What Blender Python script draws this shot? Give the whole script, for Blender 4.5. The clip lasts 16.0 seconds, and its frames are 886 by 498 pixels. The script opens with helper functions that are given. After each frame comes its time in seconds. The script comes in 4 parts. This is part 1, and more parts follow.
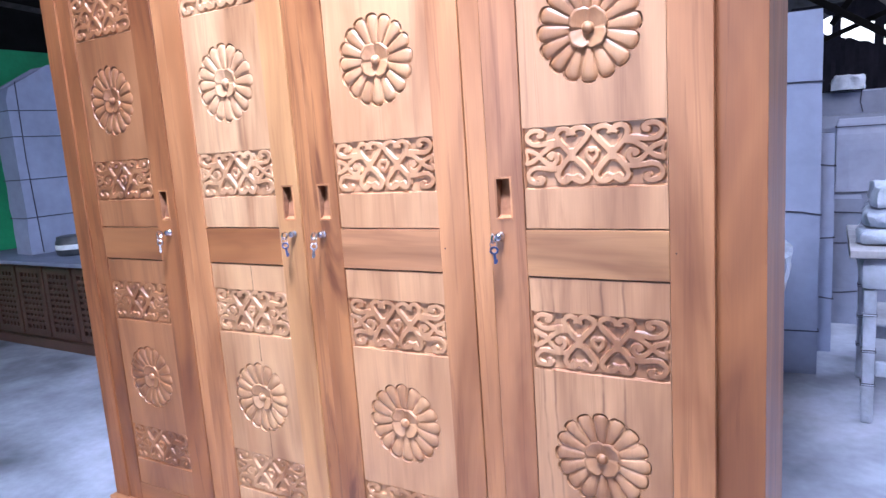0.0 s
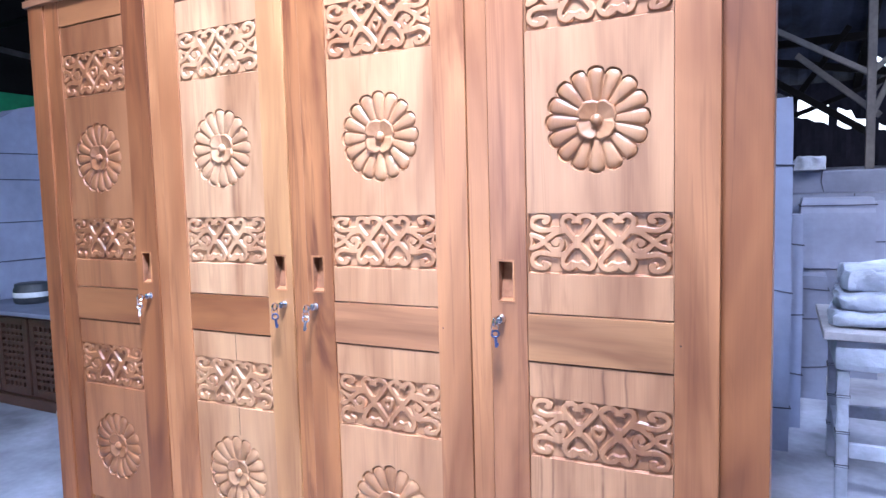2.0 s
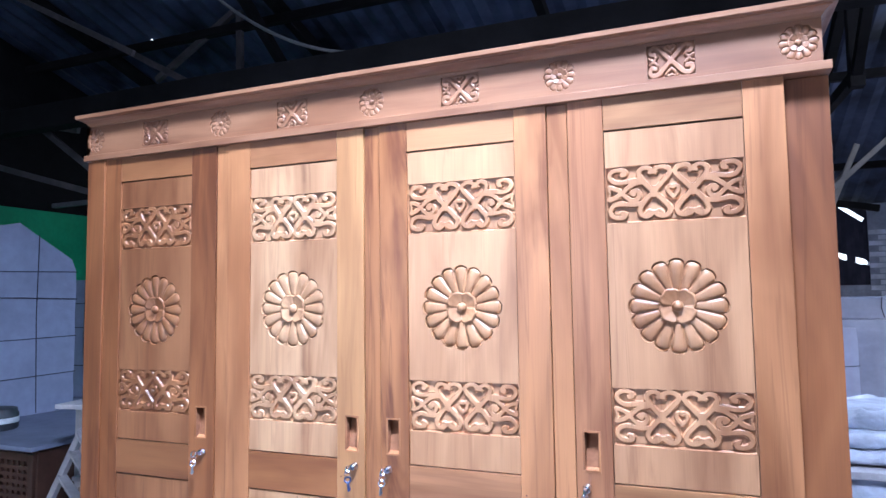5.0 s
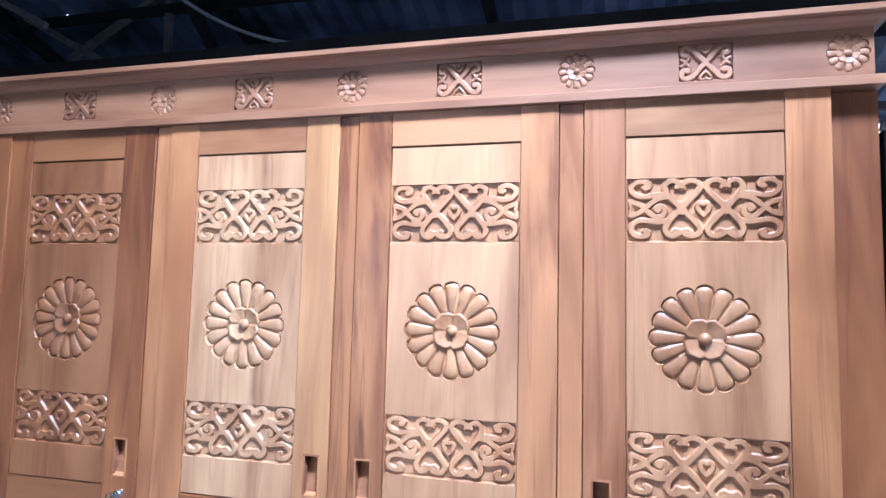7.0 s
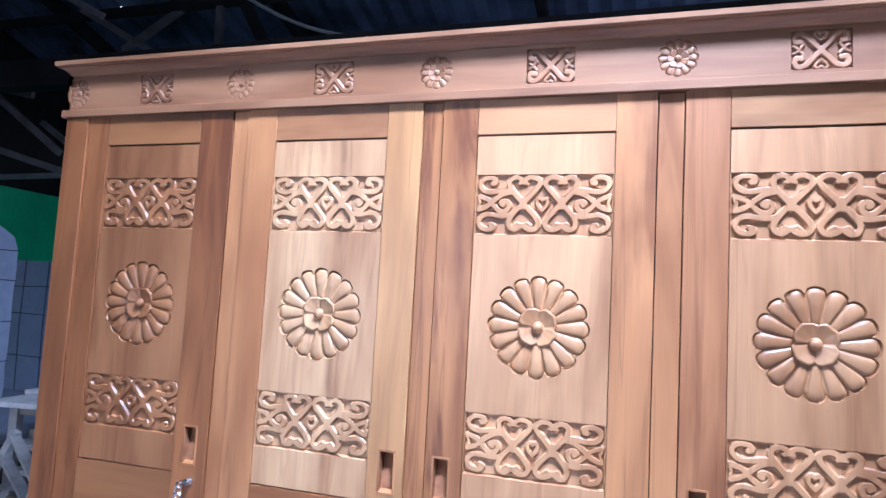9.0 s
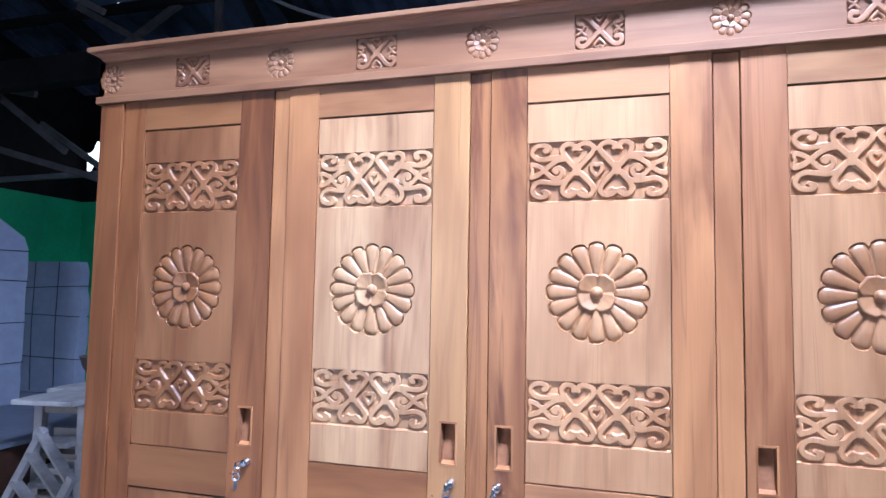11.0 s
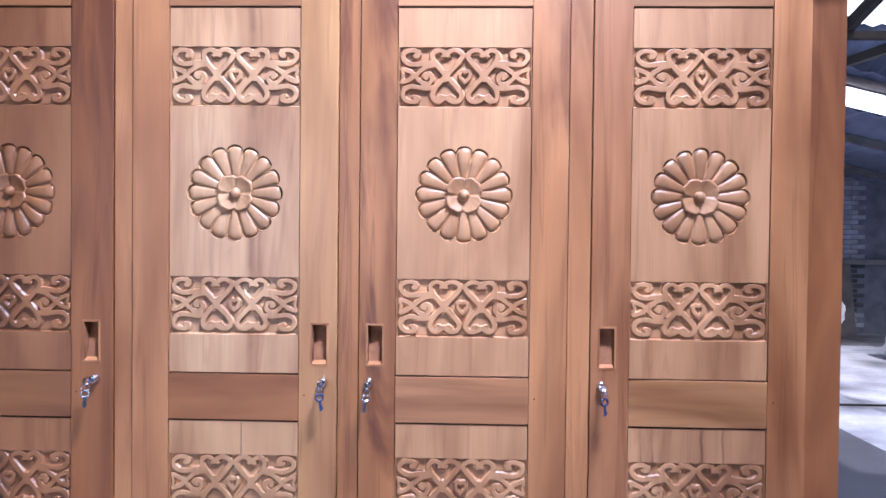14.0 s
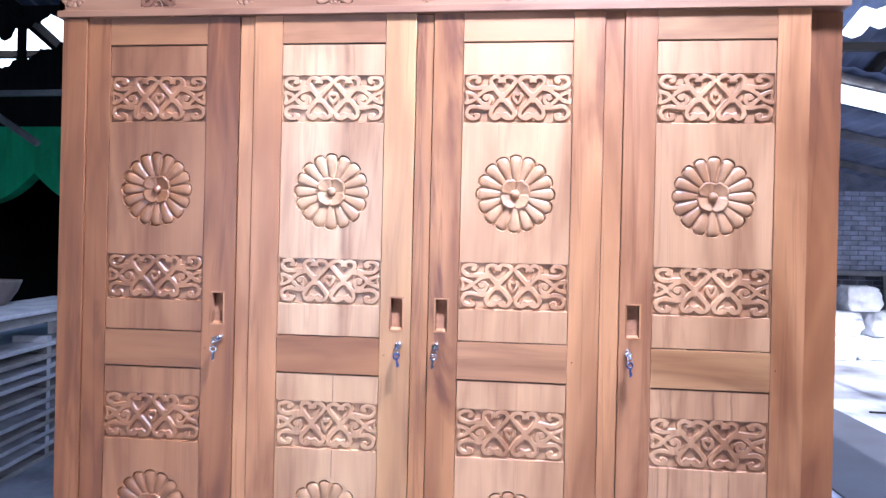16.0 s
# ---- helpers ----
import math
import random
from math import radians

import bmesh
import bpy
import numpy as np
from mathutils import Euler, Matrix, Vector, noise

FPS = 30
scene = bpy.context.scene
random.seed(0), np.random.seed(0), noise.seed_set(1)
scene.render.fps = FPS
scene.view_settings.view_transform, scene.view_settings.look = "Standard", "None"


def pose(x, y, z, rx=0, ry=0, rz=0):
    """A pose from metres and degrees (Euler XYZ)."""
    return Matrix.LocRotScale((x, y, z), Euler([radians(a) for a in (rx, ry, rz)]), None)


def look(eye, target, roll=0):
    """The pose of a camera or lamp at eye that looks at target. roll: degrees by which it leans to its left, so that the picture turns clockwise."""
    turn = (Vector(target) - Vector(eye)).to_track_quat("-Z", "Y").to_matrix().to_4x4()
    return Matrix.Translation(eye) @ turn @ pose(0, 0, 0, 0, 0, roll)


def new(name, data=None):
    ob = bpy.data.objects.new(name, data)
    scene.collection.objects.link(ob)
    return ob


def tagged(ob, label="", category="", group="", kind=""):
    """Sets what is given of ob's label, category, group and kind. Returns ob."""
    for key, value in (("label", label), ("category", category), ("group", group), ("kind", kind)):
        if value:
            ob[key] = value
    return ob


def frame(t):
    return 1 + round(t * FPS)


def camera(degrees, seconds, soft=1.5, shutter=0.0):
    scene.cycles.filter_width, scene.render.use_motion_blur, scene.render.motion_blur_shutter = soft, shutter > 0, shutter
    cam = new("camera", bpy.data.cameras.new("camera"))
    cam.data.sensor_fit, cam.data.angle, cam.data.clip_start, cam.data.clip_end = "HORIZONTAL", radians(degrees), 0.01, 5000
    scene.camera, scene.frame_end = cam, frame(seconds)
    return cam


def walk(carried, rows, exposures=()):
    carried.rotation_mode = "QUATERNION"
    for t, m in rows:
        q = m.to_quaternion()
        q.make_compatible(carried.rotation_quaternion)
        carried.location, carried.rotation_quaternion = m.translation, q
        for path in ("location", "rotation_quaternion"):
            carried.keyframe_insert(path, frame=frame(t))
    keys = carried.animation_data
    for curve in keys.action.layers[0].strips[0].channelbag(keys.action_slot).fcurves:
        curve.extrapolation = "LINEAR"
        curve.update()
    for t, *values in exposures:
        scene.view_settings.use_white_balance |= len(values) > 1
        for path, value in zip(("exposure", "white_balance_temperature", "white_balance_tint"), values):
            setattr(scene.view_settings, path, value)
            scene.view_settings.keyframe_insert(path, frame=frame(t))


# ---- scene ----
cam = camera(67.9, 16.0)
PATH = [
    (0, (0.018, -0.045, 1.241), (-0.993, 1.653, 0.928), -4.0),
    (0.5, (-0.001, -0.029, 1.258), (-1.008, 1.673, 0.96), -3.9),
    (1, (-0.017, -0.029, 1.274), (-0.997, 1.693, 1.001), -3.9),
    (1.5, (-0.035, -0.04, 1.285), (-0.989, 1.706, 1.078), -3.0),
    (2, (-0.063, -0.063, 1.301), (-0.978, 1.708, 1.143), -1.5),
    (2.5, (-0.101, -0.099, 1.32), (-0.986, 1.691, 1.202), -0.9),
    (3, (-0.141, -0.141, 1.343), (-1.012, 1.658, 1.278), -0.5),
    (3.5, (-0.195, -0.208, 1.383), (-1.044, 1.603, 1.37), 0.4),
    (4, (-0.245, -0.264, 1.408), (-1.034, 1.574, 1.432), 0.2),
    (4.5, (-0.283, -0.29, 1.432), (-1.062, 1.551, 1.512), -0.2),
    (5, (-0.318, -0.289, 1.471), (-1.072, 1.558, 1.616), -0.8),
    (5.2, (-0.331, -0.265, 1.51), (-1.027, 1.604, 1.663), -1.1),
    (7.3, (-0.585, -0.119, 1.482), (-1.095, 1.804, 1.684), 1.7),
    (7.5, (-0.605, -0.116, 1.477), (-1.123, 1.802, 1.704), 2.3),
    (8, (-0.631, -0.103, 1.475), (-1.189, 1.803, 1.705), 2.9),
    (8.5, (-0.667, -0.094, 1.489), (-1.251, 1.81, 1.668), 3.0),
    (9, (-0.675, -0.105, 1.476), (-1.282, 1.792, 1.65), 3.1),
    (11.5, (-0.853, -0.143, 1.422), (-1.429, 1.768, 1.54), 0.3),
    (12, (-0.915, -0.152, 1.414), (-1.463, 1.77, 1.483), -0.7),
    (12.5, (-0.958, -0.157, 1.394), (-1.398, 1.794, 1.409), -1.2),
    (13, (-0.96, -0.159, 1.388), (-1.261, 1.818, 1.362), -0.2),
    (13.5, (-0.909, -0.16, 1.381), (-1.087, 1.831, 1.324), -0.0),
    (14, (-0.902, -0.18, 1.35), (-0.954, 1.819, 1.318), 0.6),
    (14.5, (-0.894, -0.219, 1.342), (-0.902, 1.78, 1.317), 1.3),
    (15, (-0.893, -0.294, 1.314), (-1.0, 1.703, 1.331), 2.2),
    (15.5, (-0.901, -0.393, 1.306), (-1.075, 1.6, 1.316), 1.9),
    (16, (-0.899, -0.508, 1.298), (-1.109, 1.481, 1.295), 1.3),
]
EXPOSURE = (
    (0, 0.93, 5830, 12), (3, 0.85, 5520, 10), (4.5, 0.68, 5520, 8), (7.5, 0.53, 5350, 5), (9, 0.52, 5350, 5), (11.5, 0.41, 5600, 9),
    (12.5, 0.17, 5750, 15), (13.5, 0.17, 5780, 16), (14.3, 0.31, 5720, 14), (15.2, 0.65, 5450, 12), (16, 0.88, 5400, 11),
)
walk(cam, [(t, look(eye, target, roll)) for t, eye, target, roll in PATH], EXPOSURE)

# ---- light ----
world = bpy.data.worlds.new("world")
scene.world = world
world.use_nodes = True
wn = world.node_tree
sky = wn.nodes.new("ShaderNodeTexSky")
sky.sky_type, sky.sun_disc = "NISHITA", False
sky.sun_elevation, sky.sun_rotation, sky.dust_density = radians(40), radians(174), 9.0
wn.links.new(sky.outputs[0], wn.nodes["Background"].inputs[0])
wn.nodes["Background"].inputs[1].default_value = 0.25


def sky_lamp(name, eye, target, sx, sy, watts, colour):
    """An area lamp that stands in for daylight from an opening of the hall."""
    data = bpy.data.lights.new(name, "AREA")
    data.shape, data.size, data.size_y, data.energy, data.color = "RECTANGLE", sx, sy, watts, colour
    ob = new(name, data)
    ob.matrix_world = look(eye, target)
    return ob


sun = bpy.data.lights.new("sun", "SUN")
sun.energy, sun.angle, sun.color = 5.0, radians(0.5), (1.0, 0.95, 0.9)
sun_ob = new("sun", sun)
sun_ob.matrix_world = look((0.12, -1.2, 1.0), (0, 0, 0))
# Unseen lamp added under the roof; its narrow spread pools light on the doors.
skylight = sky_lamp("added_roof_lamp", (-0.25, -0.05, 3.97), (-1.10, 1.25, 1.60), 0.65, 0.5, 78, (0.71, 0.79, 1.0))
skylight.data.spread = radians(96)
# The gate is out of view; the sheen on the doors sets its place.
sky_lamp("gate_daylight", (-3.1, -5.95, 1.85), (-1.2, 1.25, 1.6), 3.0, 2.1, 92, (0.68, 0.77, 1.0))
sky_lamp("open_roof_daylight", (3.5, 3.9, 4.05), (1.0, 2.8, 0.0), 3.2, 4.0, 165, (0.66, 0.75, 1.0))

# ---- materials ----


def nodes_of(name):
    m = bpy.data.materials.new(name)
    m.use_nodes = True
    t = m.node_tree
    return m, t, t.nodes["Principled BSDF"]


def node(t, kind, **kw):
    n = t.nodes.new(kind)
    for k, v in kw.items():
        n.inputs[k.replace("_", " ")].default_value = v
    return n


def ramp(t, fac, stops):
    n = t.nodes.new("ShaderNodeValToRGB")
    e = n.color_ramp.elements
    while len(e) < len(stops):
        e.new(0.5)
    for el, (p, c) in zip(e, stops):
        el.position, el.color = p, (*c, 1) if len(c) == 3 else c
    t.links.new(fac, n.inputs[0])
    return n.outputs[0]


def grey(v):
    return (v, v, v)


def mix(t, fac, a, b, mode="MIX"):
    n = t.nodes.new("ShaderNodeMix")
    n.data_type, n.blend_type = "RGBA", mode
    for sock, v in ((n.inputs[0], fac), (n.inputs[6], a), (n.inputs[7], b)):
        if isinstance(v, (int, float)):
            sock.default_value = v
        elif isinstance(v, tuple):
            sock.default_value = (*v, 1)
        else:
            t.links.new(v, sock)
    return n.outputs[2]


def coords(t, scale, spread=7.0, island=True):
    """Object coordinates, shifted for each object and each board, and scaled."""
    tc, oi, ge = t.nodes.new("ShaderNodeTexCoord"), t.nodes.new("ShaderNodeObjectInfo"), t.nodes.new("ShaderNodeNewGeometry")
    add = node(t, "ShaderNodeMath")
    t.links.new(oi.outputs["Random"], add.inputs[0])
    if island:
        t.links.new(ge.outputs["Random Per Island"], add.inputs[1])
    else:
        add.inputs[1].default_value = 0.0
    mul = t.nodes.new("ShaderNodeMath")
    mul.operation = "MULTIPLY"
    mul.inputs[1].default_value = spread
    t.links.new(add.outputs[0], mul.inputs[0])
    va = t.nodes.new("ShaderNodeVectorMath")
    va.operation = "ADD"
    t.links.new(tc.outputs["Object"], va.inputs[0])
    t.links.new(mul.outputs[0], va.inputs[1])
    ma = t.nodes.new("ShaderNodeMapping")
    ma.inputs["Scale"].default_value = scale
    t.links.new(va.outputs[0], ma.inputs[0])
    return ma.outputs[0]


def noise_of(t, vec, scale, detail=4.0, rough=0.55, twist=0.0):
    n = node(t, "ShaderNodeTexNoise", Scale=scale, Detail=detail, Roughness=rough, Distortion=twist)
    t.links.new(vec, n.inputs["Vector"])
    return n.outputs[0]


def bump(t, bsdf, height, strength, distance):
    b = node(t, "ShaderNodeBump", Strength=strength, Distance=distance)
    t.links.new(height, b.inputs["Height"])
    t.links.new(b.outputs[0], bsdf.inputs["Normal"])


def teak(name, light, dark, streak=0.5, along="z", spread=7.0, cut=0.575, marks=(), whole=False):
    """Oiled teak: broad bands, brown streaks and fine pores along the board; marks: single dark veins (place, width, depth)."""
    m, t, p = nodes_of(name)

    def stretch(a, b):
        return (b, a, a) if along == "x" else (a, a, b)

    bands = noise_of(t, coords(t, stretch(6.5, 0.9), spread, not whole), 1.0, 3, 0.5, 1.8)
    veins = noise_of(t, coords(t, stretch(9.5, 1.0), spread * 1.3, not whole), 1.0, 4, 0.55, 2.2)
    threads = noise_of(t, coords(t, stretch(26, 0.9), spread * 1.7, not whole), 1.0, 3, 0.5, 1.4)
    lines = noise_of(t, coords(t, stretch(75, 0.8), spread, not whole), 1.0, 4, 0.65, 0.6)
    pores = noise_of(t, coords(t, stretch(420, 9), spread, not whole), 1.0, 3, 0.6)
    blotch = noise_of(t, coords(t, stretch(5.5, 1.5), spread, not whole), 1.0, 3, 0.5, 0.8)
    mid = tuple((a * 0.6 + b * 0.4) for a, b in zip(light, dark))
    base = ramp(t, bands, [(0.30, dark), (0.44, mid), (0.58, light), (0.75, tuple(min(1, 1.1 * c) for c in light))])
    mask = ramp(t, veins, [(cut, grey(0.0)), (cut + 0.13, grey(streak)), (cut + 0.22, grey(streak * 0.6))])
    base = mix(t, mask, base, tuple(c * s for c, s in zip(dark, (0.72, 0.58, 0.50))))
    thin = ramp(t, threads, [(0.60, grey(0.0)), (0.645, grey(streak * 0.5)), (0.69, grey(0.0))])
    base = mix(t, thin, base, tuple(c * s for c, s in zip(dark, (0.58, 0.44, 0.38))))
    for place, width, depth in marks:
        wave = noise_of(t, coords(t, (0.0, 0.0, 3.2), 0.0), 1.0, 3, 0.6)
        fade = noise_of(t, coords(t, (1.0, 0.0, 2.6), 0.0), 3.0, 3, 0.6)
        xyz = t.nodes.new("ShaderNodeSeparateXYZ")
        t.links.new(coords(t, (1, 1, 1), 0.0), xyz.inputs[0])
        bend = node(t, "ShaderNodeMath")
        bend.operation, bend.inputs[1].default_value, bend.inputs[2].default_value = "MULTIPLY_ADD", 0.06, -0.03 - place
        t.links.new(wave, bend.inputs[0])
        away = node(t, "ShaderNodeMath")
        t.links.new(bend.outputs[0], away.inputs[0])
        t.links.new(xyz.outputs[0], away.inputs[1])
        side = node(t, "ShaderNodeMath")
        side.operation = "ABSOLUTE"
        t.links.new(away.outputs[0], side.inputs[0])
        near = ramp(t, side.outputs[0], [(0.0, grey(depth)), (width * 0.4, grey(depth * 0.7)), (width, grey(0.0))])
        near = mix(t, 1.0, near, ramp(t, fade, [(0.38, grey(0.15)), (0.55, grey(1.0))]), "MULTIPLY")
        base = mix(t, near, base, tuple(c * k for c, k in zip(dark, (0.40, 0.30, 0.28))))
    base = mix(t, 0.75, base, ramp(t, blotch, [(0.3, (0.56, 0.43, 0.34)), (0.55, (1.0, 1.0, 1.0)), (0.72, (1.18, 1.18, 1.17))]), "MULTIPLY")
    base = mix(t, 0.20, base, ramp(t, lines, [(0.3, (0.78, 0.72, 0.68)), (0.62, grey(1.06))]), "MULTIPLY")
    base = mix(t, 0.3, base, ramp(t, pores, [(0.3, grey(0.78)), (0.6, grey(1.05))]), "MULTIPLY")
    t.links.new(base, p.inputs["Base Color"])
    t.links.new(ramp(t, lines, [(0.3, grey(0.41)), (0.75, grey(0.53))]), p.inputs["Roughness"])
    p.inputs["Specular IOR Level"].default_value = 0.62
    p.inputs["Coat Weight"].default_value, p.inputs["Coat Roughness"].default_value = 0.25, 0.30
    bump(t, p, pores, 0.12, 0.0008)
    return m


teak_panel = teak("teak_panel", (0.564, 0.289, 0.138), (0.388, 0.170, 0.071), 0.45, cut=0.60, whole=True)
teak_dimmed_panel = teak("teak_dimmed_panel", (0.345, 0.141, 0.055), (0.225, 0.078, 0.027), 0.5, cut=0.59, whole=True)
teak_pale_panel = teak("teak_pale_panel", (0.572, 0.312, 0.152), (0.406, 0.189, 0.083), 0.45, cut=0.585, whole=True)
teak_vein_panel = teak("teak_vein_panel", (0.609, 0.348, 0.181), (0.422, 0.202, 0.093), 0.45, cut=0.57, marks=((-0.214, 0.012, 0.6), (-0.196, 0.005, 0.35), (-0.302, 0.005, 0.3)), whole=True)
teak_brown_panel = teak("teak_brown_panel", (0.510, 0.256, 0.122), (0.329, 0.143, 0.060), 0.5, cut=0.59, whole=True)
teak_streak_panel = teak("teak_streak_panel", (0.520, 0.265, 0.129), (0.329, 0.143, 0.063), 0.5, cut=0.59, marks=((0.630, 0.004, 0.6), (0.655, 0.004, 0.7), (0.761, 0.005, 0.8), (0.806, 0.004, 0.7)), whole=True)
teak_carved = teak("teak_carved", (0.547, 0.298, 0.155), (0.389, 0.193, 0.089), 0.3, cut=0.60, whole=True)
teak_tan = teak("teak_tan", (0.500, 0.212, 0.083), (0.290, 0.104, 0.034), 0.65, cut=0.58)
teak_yellow = teak("teak_yellow", (0.525, 0.256, 0.100), (0.314, 0.127, 0.045), 0.65, cut=0.60)
teak_red = teak("teak_red", (0.329, 0.117, 0.038), (0.168, 0.049, 0.014), 0.7, cut=0.56)
teak_rose = teak("teak_rose", (0.455, 0.190, 0.078), (0.285, 0.102, 0.037), 0.6, cut=0.57)
teak_streaked = teak("teak_streaked", (0.404, 0.157, 0.051), (0.212, 0.066, 0.019), 0.9, cut=0.54)
rail_tan = teak("rail_tan", (0.477, 0.211, 0.090), (0.256, 0.096, 0.035), 0.35, "x")
rail_brown_dimmed = teak("rail_brown_dimmed", (0.298, 0.115, 0.040), (0.190, 0.066, 0.021), 0.35, "x")
rail_red = teak("rail_red", (0.425, 0.165, 0.053), (0.245, 0.082, 0.024), 0.35, "x")
rail_yellow = teak("rail_yellow", (0.496, 0.239, 0.096), (0.288, 0.120, 0.043), 0.3, "x")
rail_cornice = teak("rail_cornice", (0.371, 0.176, 0.089), (0.237, 0.096, 0.045), 0.4, "x", whole=True)


def plain(name, colour, rough, metal=0.0, vary=0.25, scale=6.0, relief=0.1, depth=0.002, fine=60.0, shine=0.5):
    """A surface with blotches, fine grain and a little relief."""
    m, t, p = nodes_of(name)
    big, small = noise_of(t, coords(t, (1, 1, 1)), scale, 4), noise_of(t, coords(t, (1, 1, 1)), fine, 4)
    c = ramp(t, big, [(0.3, tuple(v * (1 - vary) for v in colour)), (0.7, tuple(min(1, v * (1 + vary * 0.6)) for v in colour))])
    c = mix(t, 0.4, c, ramp(t, small, [(0.3, grey(0.75)), (0.7, grey(1.1))]), "MULTIPLY")
    t.links.new(c, p.inputs["Base Color"])
    p.inputs["Roughness"].default_value, p.inputs["Metallic"].default_value = rough, metal
    p.inputs["Specular IOR Level"].default_value = shine
    bump(t, p, small, relief, depth)
    return m


# Darker, duller wood for the finger pulls; shade is put into the colour.
shaded_recess = plain("recess_painted_shade", (0.32, 0.14, 0.073), 0.85, 0, 0.3, 30.0, 0.3, 0.001, 90, 0.15)
chrome = plain("chrome", (0.75, 0.76, 0.8), 0.18, 1.0, 0.05, 40, 0.02)
blue_plastic = plain("blue_plastic", (0.035, 0.05, 0.13), 0.4, 0, 0.1, 30, 0.02)
foam = plain("foam_wrap", (0.27, 0.295, 0.42), 0.55, 0, 0.12, 3.0, 0.35, 0.006, 14)
foam_dim = plain("foam_wrap_dusty", (0.19, 0.21, 0.30), 0.6, 0, 0.2, 4.0, 0.35, 0.006, 14)
paper = plain("white_paper_wrap", (0.47, 0.50, 0.60), 0.6, 0, 0.3, 7.0, 0.8, 0.02, 14)
sacking = plain("pale_sacking", (0.66, 0.68, 0.74), 0.8, 0, 0.3, 5.0, 0.8, 0.02, 14)
string = plain("dark_string", (0.03, 0.03, 0.05), 0.7, 0, 0.2, 20)
dark_wood = plain("dark_stained_wood", (0.075, 0.035, 0.024), 0.42, 0, 0.35, 5.0, 0.2, 0.001, 40)
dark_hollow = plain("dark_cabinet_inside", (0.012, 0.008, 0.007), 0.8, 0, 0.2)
grey_wood = plain("weathered_wood", (0.27, 0.235, 0.22), 0.75, 0, 0.35, 6.0, 0.4, 0.002, 50)
pale_wood = plain("pale_dusty_wood", (0.41, 0.39, 0.41), 0.7, 0, 0.3, 6.0, 0.3, 0.002, 50)
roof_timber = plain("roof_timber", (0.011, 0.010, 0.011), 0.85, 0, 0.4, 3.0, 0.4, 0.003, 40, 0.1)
# Roof timber made paler and bluer: haze is put into its colour.
far_timber = plain("painted_haze_boards", (0.030, 0.030, 0.046), 0.85, 0, 0.4, 3.0, 0.4, 0.003, 40, 0.1)
roof_sheet = plain("sooty_roof_sheet", (0.046, 0.057, 0.098), 0.65, 0.0, 0.92, 1.5, 0.3, 0.004, 20, 0.15)
sooty_batten = plain("sooty_batten", (0.075, 0.062, 0.066), 0.8, 0, 0.4, 6.0, 0.3, 0.002, 40)
pale_timber = plain("pale_roof_timber", (0.16, 0.155, 0.165), 0.75, 0, 0.3, 5.0, 0.3, 0.002, 40)
green_paint = plain("green_wall_paint", (0.038, 0.40, 0.175), 0.7, 0, 0.3, 2.0, 0.25, 0.004, 24)
grey_brick = plain("sooty_brick", (0.46, 0.49, 0.62), 0.85, 0, 0.45, 3.0, 0.5, 0.004, 30)
damp_brick = plain("blackened_brick", (0.10, 0.105, 0.135), 0.85, 0, 0.5, 3.0, 0.5, 0.004, 30)
mortar = plain("dark_mortar", (0.22, 0.24, 0.32), 0.9, 0, 0.3, 6.0, 0.4, 0.004, 40)
concrete = plain("dusty_concrete", (0.35, 0.36, 0.43), 0.6, 0, 0.75, 1.6, 0.35, 0.003, 30)
cement = plain("cement_plaster", (0.3, 0.3, 0.32), 0.85, 0, 0.3, 2.0, 0.3, 0.004, 30)
shade_sheet = plain("dark_floor_shade", (0.06, 0.06, 0.075), 0.6, 0, 0.2, 3.0, 0.2, 0.002, 40)
stone_bowl = plain("dark_wooden_bowl", (0.1, 0.075, 0.07), 0.5, 0, 0.3, 8.0)
tin_dark = plain("dark_tin", (0.05, 0.055, 0.065), 0.45, 0, 0.3, 20)
white_label = plain("pale_label", (0.7, 0.72, 0.76), 0.6, 0, 0.1, 20)
tarp = plain("bluish_tarpaulin", (0.17, 0.205, 0.32), 0.5, 0, 0.5, 1.2, 0.5, 0.02, 5)

# Emission stands in for daylight shining through roof sheets.
glow, t_, p_ = nodes_of("glowing_sheet")
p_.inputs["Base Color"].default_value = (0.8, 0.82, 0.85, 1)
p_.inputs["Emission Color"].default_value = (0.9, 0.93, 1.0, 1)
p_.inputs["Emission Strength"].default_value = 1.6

sky_white, t_, p_ = nodes_of("bright_overcast_sky")
p_.inputs["Base Color"].default_value = (0, 0, 0, 1)
p_.inputs["Emission Color"].default_value = (0.93, 0.96, 1.0, 1)
p_.inputs["Emission Strength"].default_value = 1.7

# ---- building helpers ----
BASE = {}


def thing(name, at, label, category, group="", kind=""):
    ob = new(name)
    ob.location = at
    BASE[ob] = Vector(at)
    ob.empty_display_size = 0.05
    return tagged(ob, label, category, group, kind)


def finish(bm, mats, name, smooth=False):
    bmesh.ops.recalc_face_normals(bm, faces=bm.faces[:])
    me = bpy.data.meshes.new(name)
    bm.to_mesh(me)
    bm.free()
    for m in mats if isinstance(mats, (list, tuple)) else [mats]:
        me.materials.append(m)
    if smooth:
        for f in me.polygons:
            f.use_smooth = True
    return me


def part(name, bm, mats, parent, label="", at=None, smooth=False):
    """One mesh under a thing or a part. The bmesh is in world places, or round at when that is given."""
    base = BASE[parent]
    if at is None:
        bmesh.ops.translate(bm, verts=bm.verts[:], vec=-base)
    ob = new(name, bm if isinstance(bm, bpy.types.Mesh) else finish(bm, mats, name, smooth))
    ob.parent = parent
    if at is not None:
        ob.location = Vector(at) - base
    BASE[ob] = base if at is None else Vector(at)
    if label:
        ob["label"] = label
    return ob


